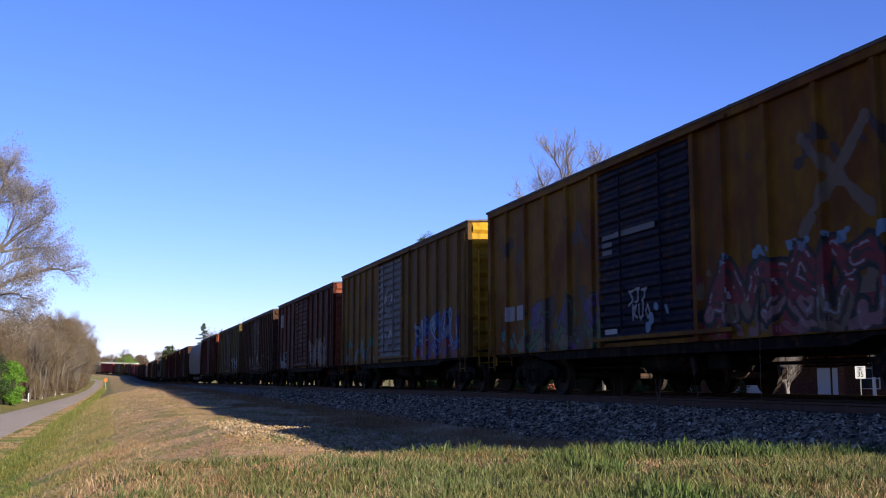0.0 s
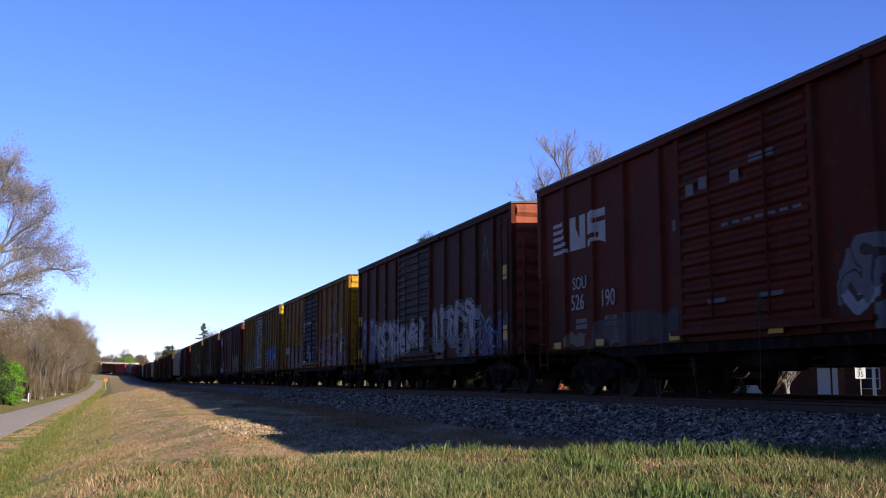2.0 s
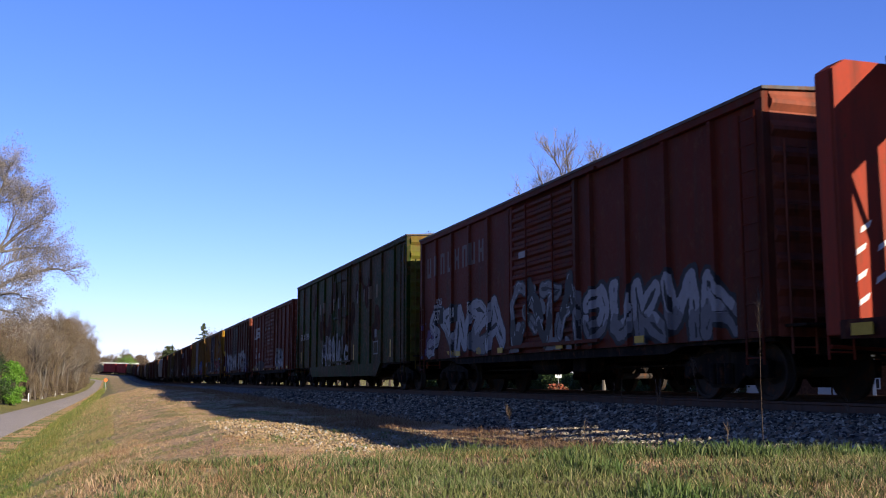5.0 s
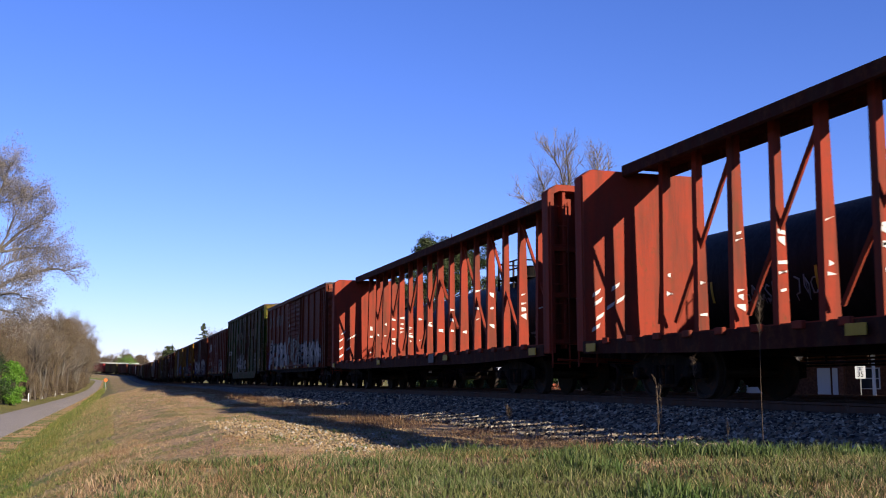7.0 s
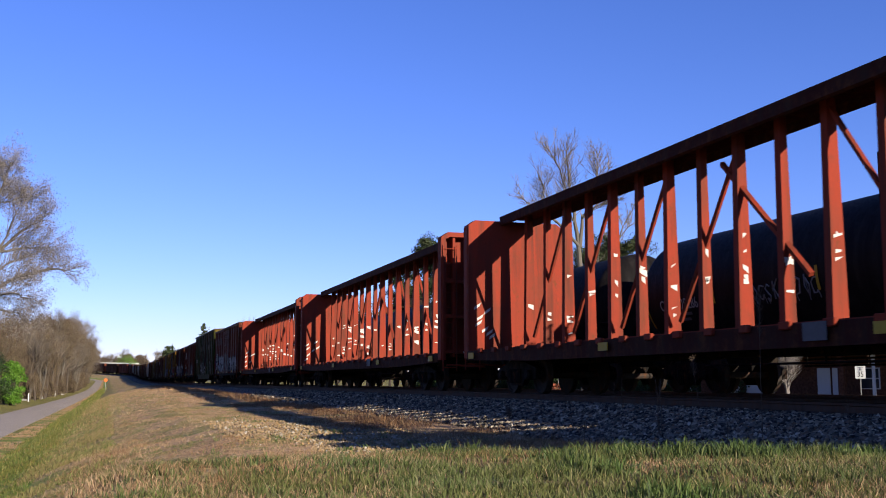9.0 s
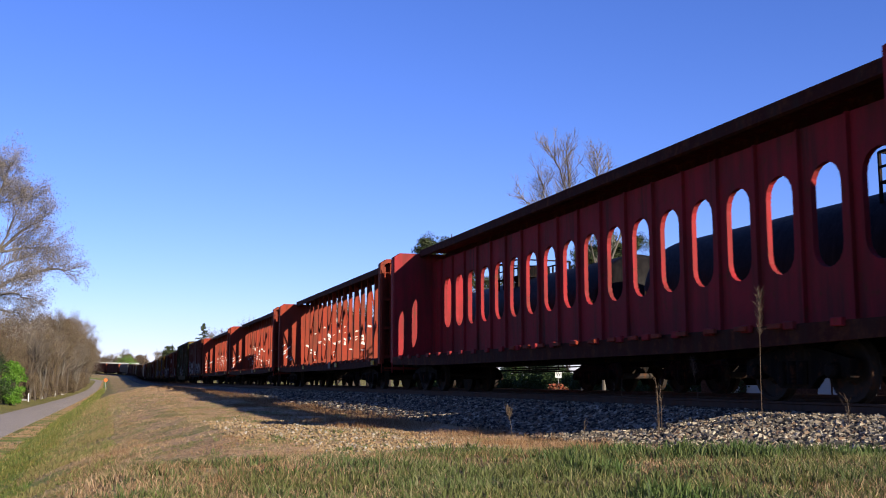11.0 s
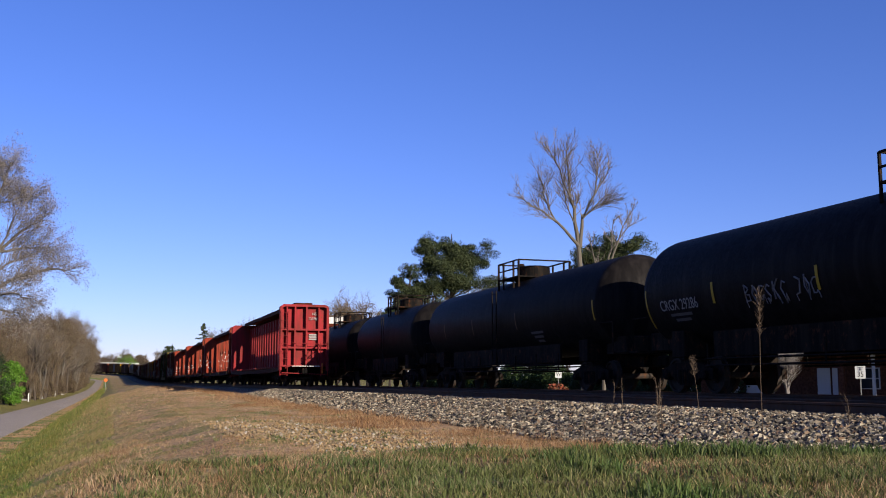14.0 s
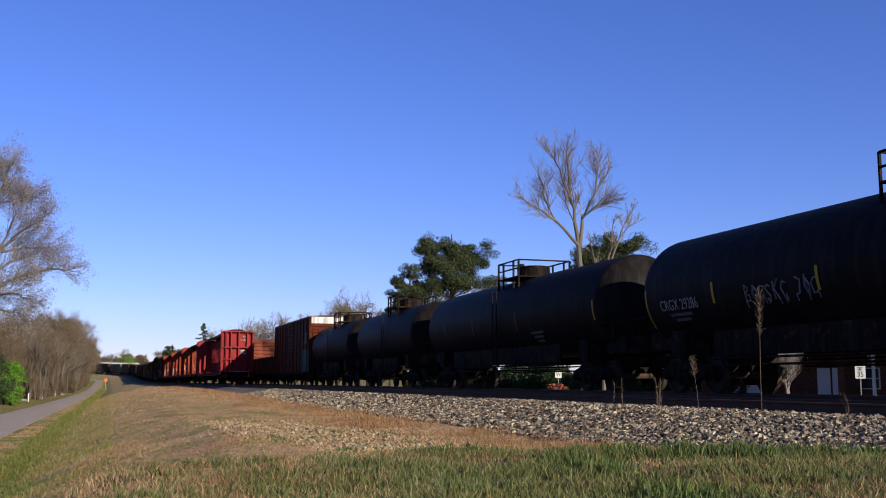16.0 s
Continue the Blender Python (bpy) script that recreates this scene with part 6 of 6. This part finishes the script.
smudge(k, -7.7, -1.7, 0.98, 1.5, C["red"], 47, 4.0, 0.1)
smudge(k, 2.2, 7.8, 0.98, 2.0, C["teal"], 48, 3.5, 0.0)
smudge(k, 2.2, 7.8, 0.98, 1.7, C["grey"], 49, 4.5, -0.05)
for z, a, b, c in ((1.5, -0.7, 0.9, "grey"), (1.85, -0.4, 1.4, "white"), (2.2, -0.9, 0.6, "grey"), (2.75, -0.2, 1.2, "grey"), (3.1, -0.6, 1.5, "white"), (3.4, 0.1, 1.3, "grey")):
    smudge(k, a, b, z - 0.1, z + 0.22, C[c], 50 + z, 6.0, 0.35)
k = red_c
throwup(k, 4.9, 7.3, 1.0, 1.9, 4, 9, [C["grey"]], [C["white"]], C["black"], fat=0.1)
smudge(k, -5.8, -1.6, 1.0, 2.3, C["tan"], 51, 3.0, 0.7)
throwup(k, -5.4, -2.0, 1.0, 1.9, 4, 10, [C["grey"]], [C["tan"]], C["rustdark"], fat=0.1)
for y in (6.9, 6.3):
    patch_on(k, y - 0.2, y + 0.2, 3.3, 4.0, C["white"], 0.006, "emblem")
throwup(yellow_e, -6.5, -2.5, 1.05, 2.1, 5, 12, [C["white"]], [C["grey"]], C["black"], fat=0.12)
smudge(brown_d, -6, 6, 1.0, 2.2, C["tan"], 52, 3.0, -0.1)
k = blue_door
for y, a, b in ((7.1, "BK", "151"), (6.0, "TY", "110")):
    patch_on(k, y - 0.45, y + 0.45, 1.5, 2.62, C["deep"])
    mark(k, a, y - 0.05, 2.38, 0.24, out=1.49)
    mark(k, b, y - 0.05, 1.88, 0.24, out=1.49)
smudge(k, 4.6, 7.9, 0.98, 1.6, C["deep"], 53, 3.0, 0.4)
throwup(k, 2.2, 5.6, 0.98, 2.35, 4, 14, [C["white"]], [C["grey"], C["white"]], C["black"], C["grey"], None, 0.17)
throwup(k, -0.9, 1.95, 1.2, 2.2, 3, 15, [C["white"]], [C["white"], C["grey"]], C["black"], C["grey"], None, 0.16)
throwup(k, -5.5, -1.5, 0.98, 2.45, 4, 16, [C["white"]], [C["grey"]], C["black"], C["grey"], None, 0.17, [C["grey"]])
throwup(k, -7.6, -5.3, 1.0, 2.0, 3, 17, [C["deep"], C["blue"]], [C["purple"]], C["black"], None, C["white"], 0.12, [C["purple"], C["deep"]])
for y, z in ((7.75, 2.6), (7.75, 1.35), (-7.4, 3.0), (-7.4, 1.5)):
    patch_on(k, y - 0.14, y + 0.14, z - 0.18, z + 0.18, M_YELLOW, 0.01, "reflector")
scribble(k, -6.4, -5.7, 3.3, 4.1, 1, 18, C["green"])
k = red_logo
for i in range(5):
    spray(k, 6.6 + 0.03 * i, 7.35, lambda y: 3.05 + 0.15 * i, lambda y: 3.13 + 0.15 * i, M_WHITE, 0.006, "emblem")
spray(k, 5.75, 6.5, lambda y: 3.05, lambda y: 3.76, M_WHITE, 0.006, "emblem")
spray(k, 4.85, 5.65, lambda y: 3.05 + 0.08 * math.sin((y - 4.85) * 4), lambda y: 3.76, M_WHITE, 0.006, "emblem")
spray(k, 6.02, 6.2, lambda y: 3.25 + (y - 6.0) * 1.3, lambda y: 3.77, P_RED, 0.009, "emblem")
spray(k, 4.85, 5.35, lambda y: 3.5, lambda y: 3.6, P_RED, 0.009, "emblem")
spray(k, 5.15, 5.65, lambda y: 3.2, lambda y: 3.3, P_RED, 0.009, "emblem")
mark(k, "SOU", 6.0, 2.32, 0.27, out=1.49)
mark(k, "526", 6.1, 1.92, 0.34, out=1.49)
mark(k, "190", 4.75, 1.92, 0.34, out=1.49)
bars(k, 6.0, 1.5, 0.5, 0.09, 2, C["grey"])
bars(k, 4.7, 1.5, 0.5, 0.09, 2, C["grey"])
smudge(k, 1.85, 5.7, 0.97, 1.6, P_WASH, 54, 2.0, 0.9)
smudge(k, 3.4, 7.8, 0.98, 1.35, C["tan"], 55, 4.0, 0.2)
throwup(k, -4.6, -2.0, 1.0, 2.1, 3, 19, [C["grey"]], [C["white"]], C["rustdark"], None, None, 0.2, [C["grey"]])
for y, z in ((1.6, 3.4), (2.2, 2.9), (1.2, 3.45), (0.3, 3.4)):
    patch_on(k, y - 0.12, y + 0.12, z, z + 0.2, C["grey"], 0.006)
for q in range(7):
    bars(k, 0.6 - 0.3 * q, 2.75, 0.2, 0.05, 1, C["grey"])
bars(k, -0.4, 3.7, 0.6, 0.05, 2, C["grey"])
bars(k, 0.9, 1.55, 0.5, 0.07, 1, C["grey"])
bars(k, -0.5, 1.55, 0.6, 0.07, 1, C["grey"])
sill_marks(k, (7.0, 5.0, 2.2, -0.6, -3.2, -6.6))
k = green_tall
for y, w in ((5.5, 0.05), (4.5, 0.3), (3.4, 0.26), (1.1, 0.28), (0.1, 0.22), (-1.0, 0.05), (-3.0, 0.05), (-4.1, 0.05), (-5.2, 0.3), (-6.1, 0.26)):
    patch_on(k, y - max(0.05, w * 0.33), y + max(0.05, w * 0.33), 3.36, 3.84, C["tan"] if w > 0.25 else C["grey"], 0.012, "emblem")
mark(k, "GACX", 8.75, 2.45, 0.32, out=1.49)
mark(k, "11919", 7.55, 2.45, 0.32, out=1.49)
smudge(k, -9.5, 9.5, 1.4, 4.7, P_RUSTWASH, 57, 1.3, -0.05)
throwup(k, -0.6, 3.9, 1.05, 2.2, 6, 20, [C["grey"]], [C["white"], C["grey"]], C["rustdark"], None, C["white"], 0.13, [C["grey"]])
scribble(k, -1.6, -1.0, 1.1, 1.7, 1, 56, C["white"], 0.07)
for a, b, c, d in ((-6.3, -5.6, 1.28, 1.33), (-6.3, -5.6, 1.72, 1.77), (-6.3, -6.25, 1.33, 1.72), (-5.65, -5.6, 1.33, 1.72)):
    patch_on(k, a, b, c, d, C["grey"], 0.012, "plate_border")
patch_on(k, -6.1, -5.8, 1.9, 2.2, C["grey"], 0.012)
for y in (9.3, 7.0, -2.4, -8.0):
    patch_on(k, y - 0.06, y + 0.06, 1.15, 1.75, M_YELLOW, 0.006, "reflector")
k = red_last
for i in range(8):
    y = 8.2 - 0.66 * i
    patch_on(k, y - 0.2, y - 0.08, 3.45, 4.05, C["faded"], 0.006, "emblem")
    patch_on(k, y + 0.06, y + 0.18, 3.45, 4.05, C["faded"], 0.006, "emblem")
    patch_on(k, y - 0.08, y + 0.06, 3.45 + 0.25 * (i % 3), 3.57 + 0.25 * (i % 3), C["faded"], 0.006, "emblem")
throwup(k, 2.0, 8.3, 0.98, 2.5, 5, 23, [C["white"]], [C["white"], C["grey"]], C["black"], None, C["grey"], 0.24)
throwup(k, -2.3, 1.3, 1.1, 2.6, 4, 24, [C["grey"], C["black"]], [C["black"], C["grey"]], C["black"], None, C["white"], 0.13, [C["grey"]])
throwup(k, -7.8, -2.5, 0.98, 2.2, 5, 25, [C["white"]], [C["grey"]], C["black"], C["black"], None, 0.19)
smudge(k, 2.0, 8.0, 0.98, 1.2, C["yellow"], 59, 3.0, -0.2)
smudge(k, 7.4, 8.8, 0.98, 2.1, C["purple"], 26, 4.0, 0.2)
patch_on(k, 6.8, 7.5, 1.98, 2.46, C["black"], 0.012)
patch_on(k, 5.5, 6.2, 1.98, 2.46, C["black"], 0.012)
mark(k, "537", 7.15, 2.22, 0.3, out=1.54)
mark(k, "510", 5.85, 2.22, 0.3, out=1.54)
mark(k, "SOU", 7.1, 2.62, 0.22, out=1.49)
patch_on(k, 0.3, 0.75, 3.2, 3.35, C["white"], 0.008)
sill_marks(k, (5.2, 2.0, -1.5, -5.0))
k = hicube
patch_on(k, -8.0, -5.0, 1.0, 2.6, P_TEAL)
bars(k, -6.4, 3.6, 0.9, 0.22, 3, C["grey"])
k_end = Mesh().box(-1.4, 1.4, -8.2, -8.184, 4.42, 4.9)
part("end_cap_panel", k_end, P_WHITETOP, hicube, "white painted top of the end")

# marks on the flat cars
rg = random.Random(77)
for car in (beam_a, beam_b, beam_c):
    d = (2 * 11.4 - 2.0) / 17
    for i in range(18):
        y = -11.4 + 1.0 + d * i
        for q in range(rg.choice((1, 2, 3, 4, 5))):
            z, w = rg.gauss(2.25, 0.4), rg.uniform(0.03, 0.09)
            m = Mesh().prism([(-w, z), (w, z + rg.uniform(-0.1, 0.1)), (w, z + rg.uniform(0.03, 0.08)), (-w, z + rg.uniform(0.03, 0.1))], "y", y - 0.03, y - 0.024)
            part("graffiti", m, P_TAG, car)
    for sy, z0 in ((1, 1.3),):
        for q in range(7):
            a, z = rg.uniform(-1.3, -0.6), rg.uniform(1.25, 2.3)
            m = Mesh().prism([(a, z), (a + 0.16, z + 0.1), (a + 0.2, z + 0.2), (a + 0.02, z + 0.09)], "y", 11.318, 11.325)
            part("graffiti", m, P_TAG, car)
    for y in (-10.9, -4.5, 3.2, 10.9):
        part("reflector", Mesh().box(-1.535, -1.522, y - 0.2, y + 0.2, 0.9, 1.06), M_YELLOW, car, "yellow reflective strip")
    part("data_plate", Mesh().box(-1.535, -1.522, -3.4, -2.9, 0.86, 1.12), C["grey"], car)
    part("warning_plate", Mesh().box(0.3, 1.2, -11.72, -11.705, 4.42, 4.58), C["red"], car)
    letters("CAUTION", 0.1, M_WHITE, car, pose(0.75, -11.73, 4.5, 90, 0, 0))
k = beam_end
for i in range(13):
    y = -9.5 + 0.85 * i
    part("strap_winch", Mesh().box(-1.56, -1.5, y - 0.16, y + 0.16, 1.06, 1.14, c=0.01), P_ORANGE, k)
for text, x, z, tall in (("NS", 0.6, 4.2, 0.17), ("120760", 0.55, 3.92, 0.17)):
    letters(text, tall, M_WHITE, k, pose(x, -11.96, z, 90, 0, 0), wide=0.85)
for i in range(3):
    part("lettering", Mesh().box(0.3, 0.78, -11.962, -11.952, 2.95 - i * 0.13, 3.03 - i * 0.13), M_WHITE, k)
part("end_marker", Mesh().box(1.0, 1.08, -12.35, -12.3, 0.75, 1.35, c=0.01), M_SIGNO, k, "orange and white rear marker")

# lettering on the standing tank cars
tanks = sorted((o for o in scene.collection.objects if o.name.startswith("tank_car")), key=lambda o: o.matrix_basis.translation.y)


def on_tank(ob, y, z, r, mid):
    return -math.sqrt(r * r - (z - mid) ** 2) - 0.008


def band(ob, y, z0, z1, w, material, r=1.5, mid=2.63):
    m = Mesh()
    zs = [z0 + (z1 - z0) * i / 6 for i in range(7)]
    v = [(on_tank(ob, y, z, r + 0.01, mid), y + q, z) for z in zs for q in (-w / 2, w / 2)]
    m.add(v, [(2 * i, 2 * i + 1, 2 * i + 3, 2 * i + 2) for i in range(6)])
    part("marking", m, material, ob)


t1, t2 = tanks[0], tanks[1]
letters("CRGX 29286", 0.29, M_WHITE, t1, pose(on_tank(t1, 0, 2.2, 1.5, 2.63) - 0.012, 22.6 - 15.0, 2.22, 108, 0, -90), wide=0.8)
for i in range(2):
    band(t1, 7.6, 1.95 - 0.13 * i, 2.02 - 0.13 * i, 1.0 - 0.3 * i, C["grey"])
for y in (6.0, 2.2, -3.5):
    band(t1, y, 2.15, 2.65, 0.09, M_YELLOW)
rg = random.Random(3)
for i in range(10):
    if i == 6:
        continue
    m, pts = Mesh(), []
    for u, v in rg.choice(SHAPES):
        z = 2.08 + 0.36 * v + rg.gauss(0, 0.03)
        pts.append((on_tank(t1, 0, z, 1.505, 2.63), 4.75 - 0.26 * i - 0.2 * u + rg.gauss(0, 0.02), z))
    m.tube(pts, 0.02, 4)
    m.tube([(pts[-1][0], pts[-1][1], pts[-1][2]), (on_tank(t1, 0, 2.0, 1.505, 2.63), pts[-1][1] - 0.03, 2.0 + rg.uniform(-0.06, 0.03))], 0.012, 4)
    part("graffiti", m, C["white"], t1)
band(t1, 9.15, 1.7, 2.7, 0.06, M_YELLOW)
for y in (-8.1, -2.0, 2.5, 6.0):
    band(t2, y, 2.1, 2.7, 0.07, M_YELLOW if y < -5 else C["tan"], 1.5, 2.62)
for i in range(3):
    band(t2, -3.6, 1.9 - 0.14 * i, 1.98 - 0.14 * i, 1.0 - 0.25 * i, C["grey"], 1.5, 2.62)


# ---- what moves ----
SPEED = 16.31


def motions():
    times = [0.0, 1.6, 3.2, 4.8, 6.4, 8.0, 9.6, 11.2, 12.8, 14.4, 16.0]
    for car, s0 in TRAIN:
        rows = []
        for t in times:
            s = s0 + SPEED * t
            a, b = on_line(s - 5, NEAR), on_line(s + 5, NEAR)
            d = b - a
            rows.append((t, Matrix.Translation((a + b) / 2) @ pose(0, 0, 0, math.degrees(math.atan2(d.z, d.xy.length)), 0, math.degrees(math.atan2(-d.x, d.y)))))
        walk(car, rows)
    # the wheels of the cars that pass close by roll along the rails
    for car in (yellow_near, blue_door, red_logo, green_tall, red_last, beam_a, beam_b, beam_c, beam_end):
        for wheel in [o for o in car.children_recursive if o.name.startswith("wheelset")]:
            at = wheel.matrix_basis.translation.copy()
            walk(wheel, [(i / FPS, pose(*at, -math.degrees(SPEED * i / FPS / 0.457))) for i in range(int(16 * FPS) + 1)])


motions()
